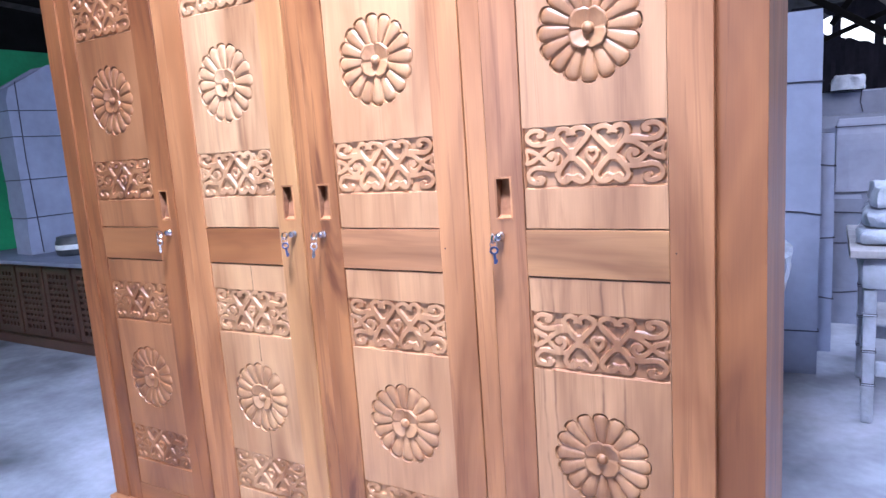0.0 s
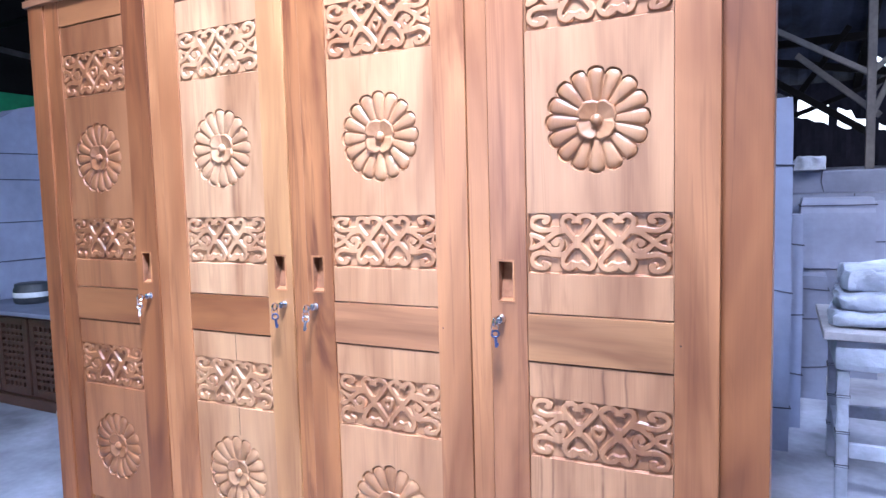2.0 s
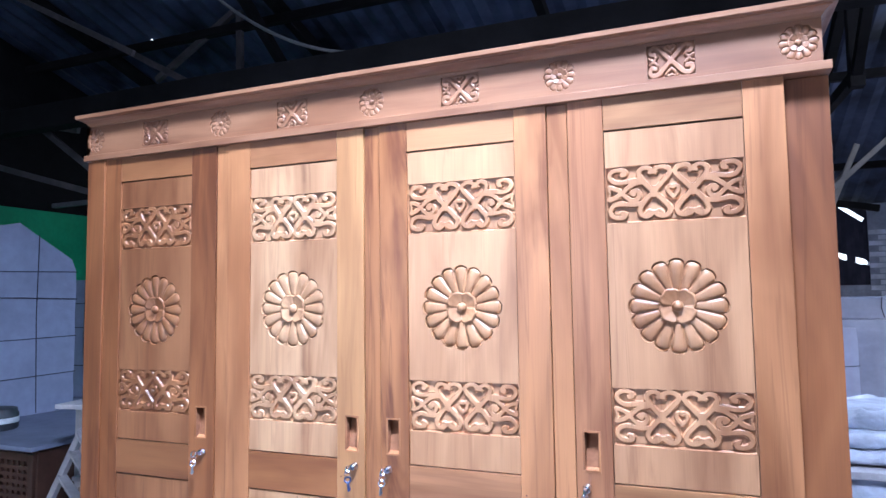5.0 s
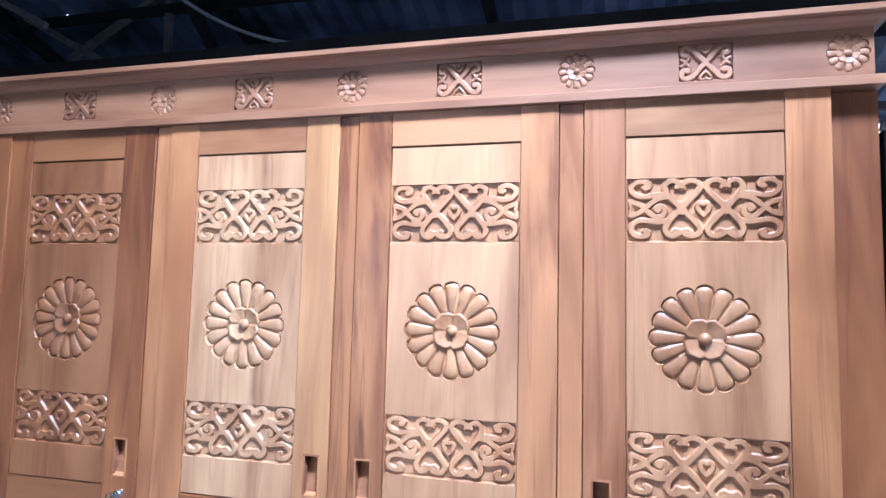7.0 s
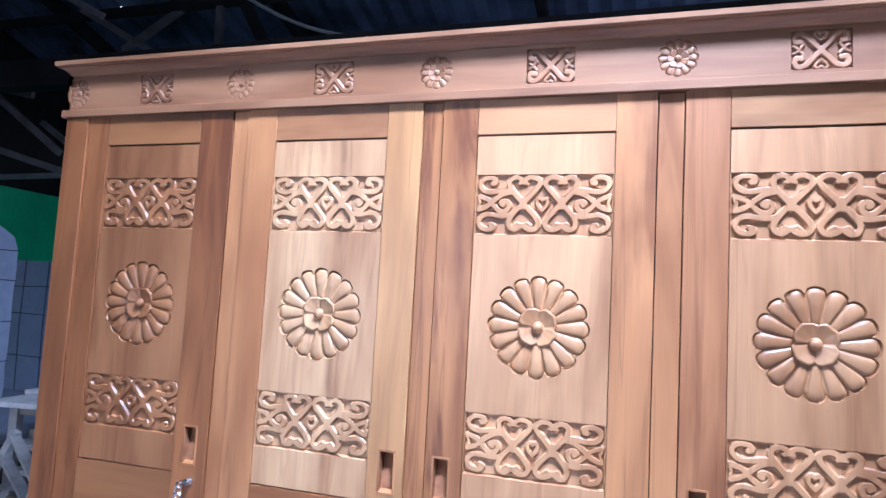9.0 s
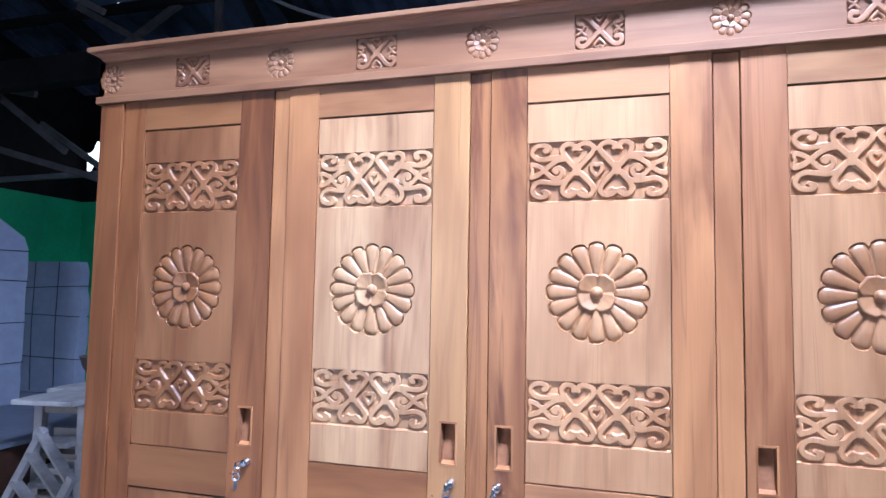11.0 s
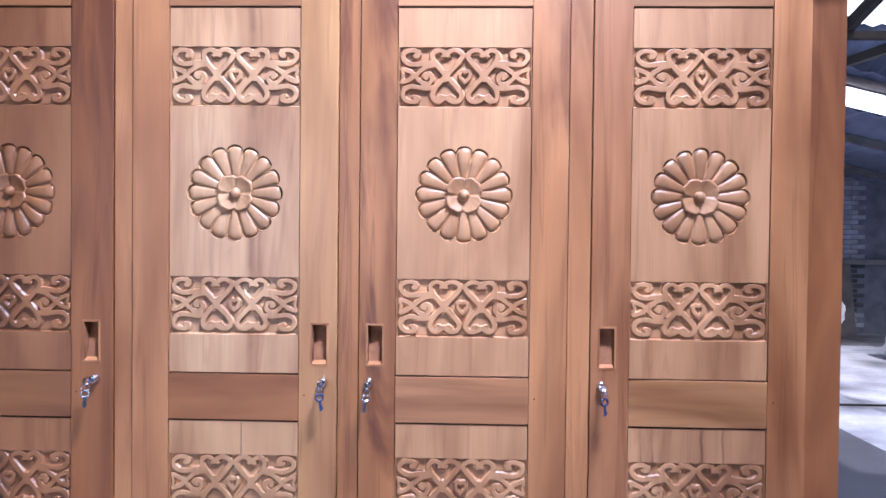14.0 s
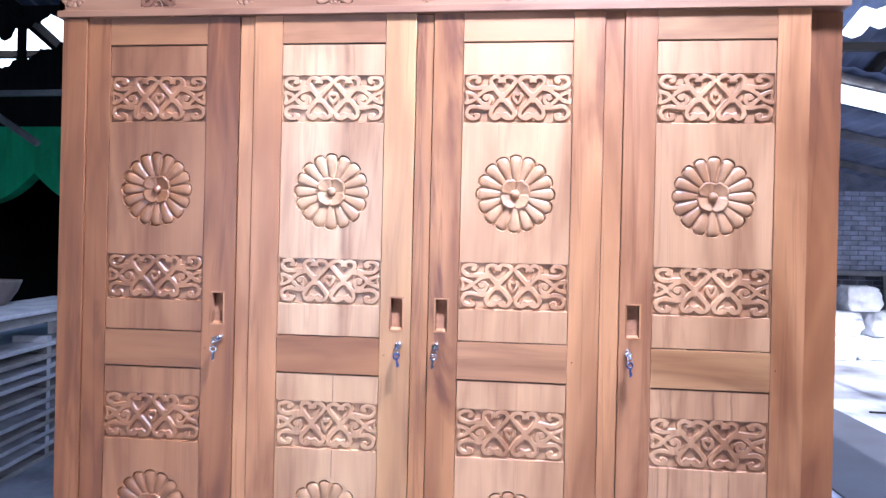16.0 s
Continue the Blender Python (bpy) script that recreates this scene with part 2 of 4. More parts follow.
def solid(name, bm, mats, label, category="", kind="structure", group="", smooth=False):
    """A thing that is one mesh, with its origin at its base."""
    lo = [min(v.co[i] for v in bm.verts) for i in range(3)]
    hi = [max(v.co[i] for v in bm.verts) for i in range(3)]
    at = Vector(((lo[0] + hi[0]) / 2, (lo[1] + hi[1]) / 2, lo[2]))
    bmesh.ops.translate(bm, verts=bm.verts[:], vec=-at)
    ob = new(name, finish(bm, mats, name, smooth))
    ob.location = at
    BASE[ob] = at
    return tagged(ob, label, category, group, kind)


def box(bm, x0, x1, y0, y1, z0, z1, edge=0.0, mat=0, turn=None):
    """A box with rounded edges, added to bm."""
    r = bmesh.ops.create_cube(bm, size=1.0)
    vs = r["verts"]
    for v in vs:
        v.co = Vector(((x0 + x1) / 2 + v.co.x * (x1 - x0), (y0 + y1) / 2 + v.co.y * (y1 - y0), (z0 + z1) / 2 + v.co.z * (z1 - z0)))
    fs = {f for v in vs for f in v.link_faces}
    if edge > 0:
        es = list({e for v in vs for e in v.link_edges})
        out = bmesh.ops.bevel(bm, geom=es, offset=edge, segments=2, profile=0.6, affect="EDGES")
        fs = {f for f in fs if f.is_valid} | set(out["faces"])
        vs = list({v for f in fs for v in f.verts})
    for f in fs:
        f.material_index = mat
    if turn is not None:
        bmesh.ops.transform(bm, matrix=turn, verts=vs)
    return vs


def bar(bm, a, b, w, h, edge=0.0, mat=0):
    """A straight timber from a to b."""
    a, b = Vector(a), Vector(b)
    q = (b - a).to_track_quat("X", "Z").to_matrix().to_4x4()
    m = Matrix.Translation((a + b) / 2) @ q
    n = (b - a).length / 2
    return box(bm, -n, n, -w / 2, w / 2, -h / 2, h / 2, edge, mat, m)


def tube(bm, pts, r, sides=6, mat=0):
    """A round cord through the points."""
    rings = []
    for i, p in enumerate(pts):
        p = Vector(p)
        d = (Vector(pts[min(i + 1, len(pts) - 1)]) - Vector(pts[max(i - 1, 0)])).normalized()
        s = d.cross(Vector((0.3, 0.2, 1)) if abs(d.z) < 0.9 else Vector((1, 0.2, 0))).normalized()
        u = s.cross(d)
        rings.append([bm.verts.new(p + r * (math.cos(k * math.tau / sides) * s + math.sin(k * math.tau / sides) * u)) for k in range(sides)])
    for a, b in zip(rings, rings[1:]):
        for k in range(sides):
            bm.faces.new((a[k], a[(k + 1) % sides], b[(k + 1) % sides], b[k])).material_index = mat
    for r_ in (rings[0], rings[-1]):
        bm.faces.new(r_).material_index = mat


def lathe(bm, centre, profile, steps=24, mat=0):
    """A turned shape round the upright through centre, from (radius, height) pairs."""
    c = Vector(centre)
    rings = []
    for r, z in profile:
        rings.append([bm.verts.new(c + Vector((r * math.cos(k * math.tau / steps), r * math.sin(k * math.tau / steps), z))) for k in range(steps)])
    for a, b in zip(rings, rings[1:]):
        for k in range(steps):
            bm.faces.new((a[k], a[(k + 1) % steps], b[(k + 1) % steps], b[k])).material_index = mat
    for r_ in (rings[0], rings[-1]):
        bm.faces.new(r_).material_index = mat


# ---- the wardrobe ----
FACE, PANEL, FRAME, BACK = 1.2365, 1.2400, 1.231, 1.84
LEFT, RIGHT, CORNICE = -2.178, -0.077, -0.087


def smooth_line(pts, steps=6):
    """Catmull-Rom points through pts."""
    p = [Vector(q) for q in pts]
    p = [2 * p[0] - p[1], *p, 2 * p[-1] - p[-2]]
    out = []
    for i in range(1, len(p) - 2):
        for k in range(steps):
            t = k / steps
            out.append(0.5 * (2 * p[i] + (p[i + 1] - p[i - 1]) * t + (2 * p[i - 1] - 5 * p[i] + 4 * p[i + 1] - p[i + 2]) * t * t + (3 * p[i] - p[i - 1] - 3 * p[i + 1] + p[i + 2]) * t**3))
    return [*out, p[-2]]


def relief(name, strands, half_w, half_h, step, depth, soft):
    """A carved band: rounded strands that stand in a sunk floor, cut from one piece. Strands: width and points, in mm; the other half is its mirror. y points into the wood."""
    nx, nz = round(2 * half_w / step), round(2 * half_h / step)
    gx, gz = np.meshgrid(np.linspace(-half_w, half_w, nx + 1), np.linspace(-half_h, half_h, nz + 1))
    high = np.zeros_like(gx)
    for width, pts in strands:
        line = np.array([tuple(p) for p in smooth_line(pts)])
        away = np.full_like(gx, 1e9)
        for (ax, az), (bx, bz) in zip(line, line[1:]):
            dx, dz = bx - ax, bz - az
            f = np.clip(((np.abs(gx) - ax) * dx + (gz - az) * dz) / (dx * dx + dz * dz + 1e-9), 0, 1)
            away = np.minimum(away, np.hypot(np.abs(gx) - ax - f * dx, gz - az - f * dz))
        inside = width / 2 - away
        wall = np.clip(inside / 1.1 + 0.4, 0, 1)
        crown = np.sqrt(1 - (1 - np.clip(inside / soft, 0, 1)) ** 2)
        high = np.maximum(high, 0.72 * wall * wall * (3 - 2 * wall) + 0.28 * crown)
    hand = np.array([noise.noise(Vector((x * 0.06, z * 0.06, len(strands)))) for x, z in zip(gx.ravel(), gz.ravel())]).reshape(gx.shape)
    high = high * (0.97 + 0.06 * hand) + 0.03 * hand * (1 - high)
    verts = np.stack([gx / 1000, depth * (1 - high), gz / 1000], -1).reshape(-1, 3)
    n = nx + 1
    faces = [(j * n + k, j * n + k + 1, (j + 1) * n + k + 1, (j + 1) * n + k) for j in range(nz) for k in range(nx)]
    me = bpy.data.meshes.new(name)
    me.from_pydata(verts.tolist(), [], faces)
    me.materials.append(teak_carved)
    me.polygons.foreach_set("use_smooth", [True] * len(faces))
    return me


def fret_mesh():
    """The scroll band: closed hearts above and below two crossings, a small heart in the middle, scrolls towards both sides."""
    return relief("fretwork", [
        (13.1, [(43, 46), (46, 51), (54, 56), (63, 55), (70, 49), (71, 40), (66, 29), (56, 17), (45, 4), (45, -3), (55, -14), (66, -28), (71, -41), (67, -51), (57, -55), (49, -51), (45, -47)]),
        (13.1, [(41, 46), (37, 51), (29, 56), (18, 56), (8, 50), (6, 42), (12, 32), (23, 20), (36, 5), (36, -4), (24, -17), (12, -31), (7, -42), (12, -52), (23, -55), (33, -52), (39, -47)]),
        (14.2, [(41, 8), (41, -7)]),
        (9.7, [(49, 43), (46, 45), (38, 45), (35, 43)]),
        (8.0, [(58, -47), (53, -42), (48, -44), (42, -47), (35, -44), (30, -42), (23, -47)]),
        (12.5, [(68, 29), (88, 28), (108, 25), (125, 27), (135, 37), (134, 48), (124, 55), (110, 55), (102, 50), (103, 44), (109, 43)]),
        (12.5, [(66, 24), (82, 21), (94, 14), (108, 3), (122, -8), (137, -13)]),
        (12.0, [(137, 15), (126, 12), (112, 4), (102, -8), (91, -16), (79, -16), (72, -8), (74, 2), (83, 5), (89, 0), (84, -4)]),
        (12.5, [(62, -23), (82, -27), (100, -25), (118, -23), (131, -29), (136, -41), (130, -52), (117, -56), (106, -54), (104, -48), (110, -45)]),
        (8.0, [(134, 17), (138, 10), (136, 3)]),
        (8.0, [(136, -2), (138, -8), (133, -14)]),
        (9.7, [(0, 8), (6, 11), (11, 6.5), (9, -4), (0, -14)]),
    ], 143.25, 62.25, 1.25, 0.0070, 2.2)


def small_fret_mesh():
    """A square of the frieze: a cross with curled ends and small hearts between its arms."""
    return relief("small_fretwork", [
        (11.5, [(0, 0), (13, 14), (24, 27), (35, 33), (44, 27), (43, 18), (35, 17)]),
        (12.0, [(0, 0), (14, -16), (26, -29), (38, -32), (45, -25), (42, -15), (33, -16)]),
        (6.5, [(0, 18), (8, 26), (10, 33), (4, 35), (0, 31)]),
        (6.5, [(0, -18), (9, -28), (10, -34), (4, -35), (0, -32)]),
        (7.0, [(30, 11), (37, 3), (46, 8)]),
        (7.0, [(30, -8), (37, -1), (46, -6)]),
    ], 50.5, 37.5, 1.5, 0.0062, 2.6)


def scallop(a, count, radius, bulge):
    u = ((a * count / math.tau + 0.5) % 1.0) * 2 - 1
    return radius + bulge * math.sqrt(max(0.0, 1 - u * u)), u


def rosette_mesh(count, radius, bulge, depth, inner, leaves, knob, name):
    """A carved flower: a ring of long petals round a smaller open flower with a knob. y points into the wood."""
    bm = bmesh.new()
    per, rows = 10, 26
    n = count * per
    rings = []
    for i in range(rows + 1):
        ring = []
        for k in range(n):
            a = k * math.tau / n
            edge, u = scallop(a, count, radius, bulge)
            edge *= 0.962
            r = knob * 0.15 + (edge - knob * 0.15) * i / rows
            lobe = math.sqrt(max(0.0, 1 - u * u))
            f = r / edge
            tip = math.sqrt(max(0.0, 1 - max(0.0, (f - 0.80) / 0.20) ** 2))
            rise = min(1.0, max(0.0, (f - 0.35) / 0.35))
            h = depth * (0.30 + 0.70 * lobe**0.60 * (0.45 + 0.55 * rise) * (0.40 + 0.60 * tip))
            h *= min(1.0, f / 0.40) ** 2
            ring.append(bm.verts.new((r * math.cos(a), depth - h, r * math.sin(a))))
        rings.append(ring)
    for a, b in zip(rings, rings[1:]):
        for k in range(n):
            bm.faces.new((a[k], a[(k + 1) % n], b[(k + 1) % n], b[k]))
    bm.faces.new(rings[0])
    m = leaves * 14
    flower = []
    for i in range(9):
        ring = []
        for k in range(m):
            a = k * math.tau / m
            ul = ((a * leaves / math.tau + 0.04) % 1.0) * 2 - 1
            wide = math.sqrt(max(0.0, 1 - ul * ul))
            reach = inner * (0.64 + 0.36 * wide**0.6 + 0.025 * math.sin(a * leaves * 3 + 1.1 * math.sin(a)))
            g = min(1.0, (i + 0.4) / 7.4) if i < 8 else 1.0
            h = depth * (0.36 + 0.74 * g**1.8 * (0.75 + 0.25 * wide) + 0.16 * ul * g - 0.34 * (1 - wide) ** 1.5 * g + 0.03 * math.sin(a * leaves * 7) * g)
            if i == 8:
                h = depth * 0.2
            ring.append(bm.verts.new((reach * g * math.cos(a), depth - h, reach * g * math.sin(a))))
        flower.append(ring)
    ball = []
    for i in range(6):
        f = i / 5
        ball.append([bm.verts.new((knob * math.sin(f * 1.57) * math.cos(k * math.tau / 20), depth * (0.45 - 0.80 * math.cos(f * 1.57)), knob * math.sin(f * 1.57) * math.sin(k * math.tau / 20))) for k in range(20)] if i else [bm.verts.new((0, depth * -0.35, 0))])
    for a, b in zip(flower, flower[1:]):
        for k in range(m):
            bm.faces.new((a[k], a[(k + 1) % m], b[(k + 1) % m], b[k]))
    for k in range(20):
        bm.faces.new((ball[0][0], ball[1][k], ball[1][(k + 1) % 20]))
    for a, b in zip(ball[1:], ball[2:]):
        for k in range(20):
            bm.faces.new((a[k], a[(k + 1) % 20], b[(k + 1) % 20], b[k]))
    return finish(bm, teak_carved, name, True)


def flower_field(bm, x0, x1, z0, z1, cx, cz, count, radius, bulge, y, depth):
    """A flat field with a scalloped pocket in it."""
    n = count * 8
    angles = sorted({k * math.tau / n for k in range(n)} | {math.atan2(z - cz, x - cx) % math.tau for x in (x0, x1) for z in (z0, z1)})
    inner, outer, deep = [], [], []
    for a in angles:
        r = scallop(a, count, radius, bulge)[0]
        c, s = math.cos(a), math.sin(a)
        far = min([d for d in ((x1 - cx) / c if c > 1e-6 else (x0 - cx) / c if c < -1e-6 else 9, (z1 - cz) / s if s > 1e-6 else (z0 - cz) / s if s < -1e-6 else 9)])
        inner.append(bm.verts.new((cx + r * c, y, cz + r * s)))
        deep.append(bm.verts.new((cx + r * c * 0.938, y + depth, cz + r * s * 0.938)))
        outer.append(bm.verts.new((cx + far * c, y, cz + far * s)))
    m = len(angles)
    for k in range(m):
        j = (k + 1) % m
        bm.faces.new((inner[k], inner[j], outer[j], outer[k]))
        bm.faces.new((deep[k], deep[j], inner[j], inner[k]))
    bm.faces.new(deep)


def field(bm, x0, x1, z0, z1, y):
    bm.faces.new([bm.verts.new(p) for p in ((x0, y, z0), (x1, y, z0), (x1, y, z1), (x0, y, z1))])


def pocket(bm, x0, x1, z0, z1, y, depth):
    """A sunk rectangle: four walls and a floor."""
    a = [bm.verts.new((x, y, z)) for x, z in ((x0, z0), (x1, z0), (x1, z1), (x0, z1))]
    s = depth * 0.5
    b = [bm.verts.new((x, y + depth, z)) for x, z in ((x0 + s * 0.3, z0 + s), (x1 - s * 0.3, z0 + s), (x1 - s * 0.3, z1 - s * 0.2), (x0 + s * 0.3, z1 - s * 0.2))]
    for k in range(4):
        bm.faces.new((a[k], a[(k + 1) % 4], b[(k + 1) % 4], b[k]))
    bm.faces.new(b)


FRET, SMALL_FRET = fret_mesh(), small_fret_mesh()
ROSE = rosette_mesh(16, 0.0930, 0.0128, 0.0135, 0.042, 4, 0.0125, "rosette")
SMALL_ROSE = rosette_mesh(12, 0.032, 0.007, 0.007, 0.021, 7, 0.007, "small_rosette")

wardrobe = thing("wardrobe", (-1.141, 1.53, 0), "tall teak wardrobe with four carved panel doors, standing on concrete", "wardrobe")


def carved_panel(door, x0, x1, zt, b1, b2, zb, mat):
    """A panel with two scroll bands and a rosette between them."""
    bm = bmesh.new()
    cx, cz = (x0 + x1) / 2, (b1[1] + b2[0]) / 2 - 0.003
    ex0, ex1 = x0 + 0.0015, x1 - 0.0015
    field(bm, ex0, ex1, b1[0], zt - 0.0036, PANEL)
    field(bm, ex0, ex1, zb + 0.0032, b2[1], PANEL)
    flower_field(bm, ex0, ex1, b2[0], b1[1], cx, cz, 16, 0.0930, 0.0128, PANEL, 0.0120)
    for top, low in (b1, b2):
        pocket(bm, x0 + 0.003, x1 - 0.003, low, top, PANEL, 0.0074)
        field(bm, ex0, x0 + 0.003, low, top, PANEL)
        field(bm, x1 - 0.003, ex1, low, top, PANEL)
    bmesh.ops.remove_doubles(bm, verts=bm.verts[:], dist=0.0002)
    rim = [e for e in bm.edges if e.is_boundary]
    out = bmesh.ops.extrude_edge_only(bm, edges=rim)["geom"]
    bmesh.ops.translate(bm, verts=[v for v in out if isinstance(v, bmesh.types.BMVert)], vec=(0, 0.016, 0))
    part("panel", bm, mat, door)
    for top, low in (b1, b2):
        f = part("fretwork", FRET, None, door, "carved scroll band", at=(cx, PANEL + 0.0002, (top + low) / 2 + 0.0024))
        f.material_slots[0].link, f.material_slots[0].material = "OBJECT", mat
        f.scale = ((x1 - x0 - 0.007) / 0.2865, 1, (top - low - 0.0056) / 0.1245)
    r = part("rosette", ROSE, None, door, "carved flower rosette", at=(cx, PANEL - 0.0020, cz))
    r.material_slots[0].link, r.material_slots[0].material = "OBJECT", mat


def key_and_lock(door, x, z, blue, lean):
    bm = bmesh.new()
    lathe(bm, (0, 0, 0), [(0.0105, 0.0), (0.0105, 0.003), (0.0085, 0.0045), (0.0085, 0.014), (0.007, 0.016), (0.003, 0.016)], 20)
    bmesh.ops.rotate(bm, verts=bm.verts[:], cent=(0, 0, 0), matrix=Matrix.Rotation(radians(90), 3, "X"))
    bmesh.ops.translate(bm, verts=bm.verts[:], vec=(x, FACE, z))
    part("lock_cylinder", bm, chrome, door, "chrome lock cylinder", smooth=True)
    bm = bmesh.new()
    box(bm, -0.0012, 0.0012, FACE - 0.028, FACE - 0.015, z - 0.004, z + 0.004, 0.0006)
    ring = [(0.0, FACE - 0.036 + 0.009 * math.cos(k * math.tau / 14), z + 0.009 * math.sin(k * math.tau / 14)) for k in range(15)]
    tube(bm, ring, 0.0026, 6)
    ring = [(0.007 * math.sin(k * math.tau / 14), FACE - 0.038 + 0.003 * math.sin(k * math.tau / 14), z - 0.012 + 0.008 * math.cos(k * math.tau / 14)) for k in range(15)]
    tube(bm, ring, 0.0011, 5)
    bmesh.ops.translate(bm, verts=bm.verts[:], vec=(x, 0, 0))
    part("key", bm, chrome, door, "chrome key in the lock")
    bm = bmesh.new()
    m = Matrix.Translation((x, FACE - 0.038, z - 0.017)) @ pose(0, 0, 0, 0, lean, 25) @ Matrix.Scale(0.82, 4)
    ring = [(0.0095 * math.cos(k * math.tau / 14), 0, -0.010 + 0.0085 * math.sin(k * math.tau / 14)) for k in range(15)]
    tube(bm, ring, 0.0032, 6)
    box(bm, -0.004, 0.004, -0.0011, 0.0011, -0.046, -0.018, 0.0005, 1)
    box(bm, 0.003, 0.0065, -0.0011, 0.0011, -0.042, -0.034, 0.0004, 1)
    bmesh.ops.transform(bm, matrix=m, verts=bm.verts[:])
    part("spare_key", bm, [blue_plastic if blue else chrome, chrome], door, "spare key hanging from a ring")


def stile_with_pull(bm, x0, x1, z0, z1, hx, hz0, hz1):
    """An upright with a hole for a sunk finger pull in it."""
    h0, h1, e = hx - 0.0155, hx + 0.0155, 0.0012
    for a, b, c, d in ((x0 + e, h0, z0, z1), (h1, x1 - e, z0, z1), (h0, h1, z0, hz0), (h0, h1, hz1, z1)):
        bm.faces.new([bm.verts.new(p) for p in ((a, FACE, c), (b, FACE, c), (b, FACE, d), (a, FACE, d))])
    for x, q in ((x0, x0 + e), (x1, x1 - e)):
        bm.faces.new([bm.verts.new(p) for p in ((x, FACE + e, z0), (x, FACE + 0.022, z0), (x, FACE + 0.022, z1), (x, FACE + e, z1))])
        bm.faces.new([bm.verts.new(p) for p in ((x, FACE + e, z0), (q, FACE, z0), (q, FACE, z1), (x, FACE + e, z1))])
    bmesh.ops.remove_doubles(bm, verts=bm.verts[:], dist=0.00005)


def make_door(x0, x1, p0, p1, pull, lock, left_mat, right_mat, rails, panels, blue, lean):
    """One door: backing, stiles and rails, two carved panels, finger pull, lock and keys."""
    gap = 0.0018
    x0, x1 = x0 + gap, x1 - gap
    top, low = 1.924, 0.085
    bm = bmesh.new()
    box(bm, x0 + 0.002, x1 - 0.002, FACE + 0.0285, FACE + 0.034, low, top)
    door = part("door", bm, teak_tan, wardrobe)
    pull_left = pull < (x0 + x1) / 2
    for a, b, m, mine in ((x0, p0, left_mat, pull_left), (p1, x1, right_mat, not pull_left)):
        bm = bmesh.new()
        if mine:
            stile_with_pull(bm, a, b, low, top, pull, 1.076, 1.160)
        else:
            box(bm, a, b, FACE, FACE + 0.022, low, top, 0.0012)
        part("stile", bm, m, door)
    for m, (a, b) in zip(rails, ((1.848, top), (0.950, 1.050), (low, 0.153))):
        bm = bmesh.new()
        box(bm, p0 + 0.0004, p1 - 0.0004, FACE + 0.0006, FACE + 0.022, a, b, 0.0014)
        part("rail", bm, m, door)
    carved_panel(door, p0, p1, 1.848, (1.761, 1.632), (1.262, 1.136), 1.050, panels[0])
    carved_panel(door, p0, p1, 0.950, (0.873, 0.742), (0.372, 0.246), 0.152, panels[1])
    bm = bmesh.new()
    a, b, c, d = pull - 0.0155, pull + 0.0155, 1.076, 1.160
    rim = 0.0045
    for w, x, y, z in ((a - rim, b + rim, d, d + rim), (a - rim, b + rim, c - rim, c), (a - rim, a, c, d), (b, b + rim, c, d)):
        box(bm, w, x, FACE - 0.0012, FACE + 0.004, y, z, 0.0005)
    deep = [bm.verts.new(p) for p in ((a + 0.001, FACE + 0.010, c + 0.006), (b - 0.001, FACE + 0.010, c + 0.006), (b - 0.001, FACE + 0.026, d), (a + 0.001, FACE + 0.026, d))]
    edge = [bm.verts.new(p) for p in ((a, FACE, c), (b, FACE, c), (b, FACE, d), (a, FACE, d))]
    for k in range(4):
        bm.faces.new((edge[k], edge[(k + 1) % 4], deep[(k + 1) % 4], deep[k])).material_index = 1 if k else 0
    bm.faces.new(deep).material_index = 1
    part("finger_pull", bm, [teak_tan, shaded_recess], door, "sunk wooden finger pull")
    bm = bmesh.new()
    lathe(bm, (0, 0, 0), [(0.0019, 0.0), (0.0019, 0.0005), (0.0005, 0.0006)], 10)
    bmesh.ops.rotate(bm, verts=bm.verts[:], cent=(0, 0, 0), matrix=Matrix.Rotation(radians(90), 3, "X"))
    bmesh.ops.translate(bm, verts=bm.verts[:], vec=(p1 + 0.012, FACE, 1.006))
    part("nail_head", bm, dark_wood, door, "dark nail head")
    key_and_lock(door, lock, 1.036, blue, lean)
    return door


# First door: redder wood, darkened further for weaker light on that side.
make_door(-2.105, -1.657, -2.037, -1.752, -1.7065, -1.698, teak_red, teak_red, (rail_brown_dimmed, rail_brown_dimmed, rail_brown_dimmed), (teak_dimmed_panel, teak_dimmed_panel), False, 4)
second = make_door(-1.618, -1.165, -1.537, -1.250, -1.205, -1.197, teak_tan, teak_yellow, (rail_tan, rail_red, rail_tan), (teak_vein_panel, teak_pale_panel), True, -7)
make_door(-1.121, -0.670, -1.040, -0.751, -1.084, -1.097, teak_streaked, teak_tan, (rail_tan, rail_tan, rail_tan), (teak_panel, teak_panel), False, 9)
make_door(-0.622, -0.161, -0.538, -0.243, -0.585, -0.597, teak_rose, teak_tan, (rail_yellow, rail_yellow, rail_tan), (teak_brown_panel, teak_streak_panel), True, -4)
bm = bmesh.new()
for z0, z1 in ((0.157, 0.245), (0.373, 0.462), (0.664, 0.741), (0.874, 0.944)):
    box(bm, -1.3768, -1.3755, PANEL - 0.0003, PANEL + 0.001, z0, z1)
part("panel_joint", bm, dark_hollow, second, "open glue joint between two boards")["kind"] = "stuff"

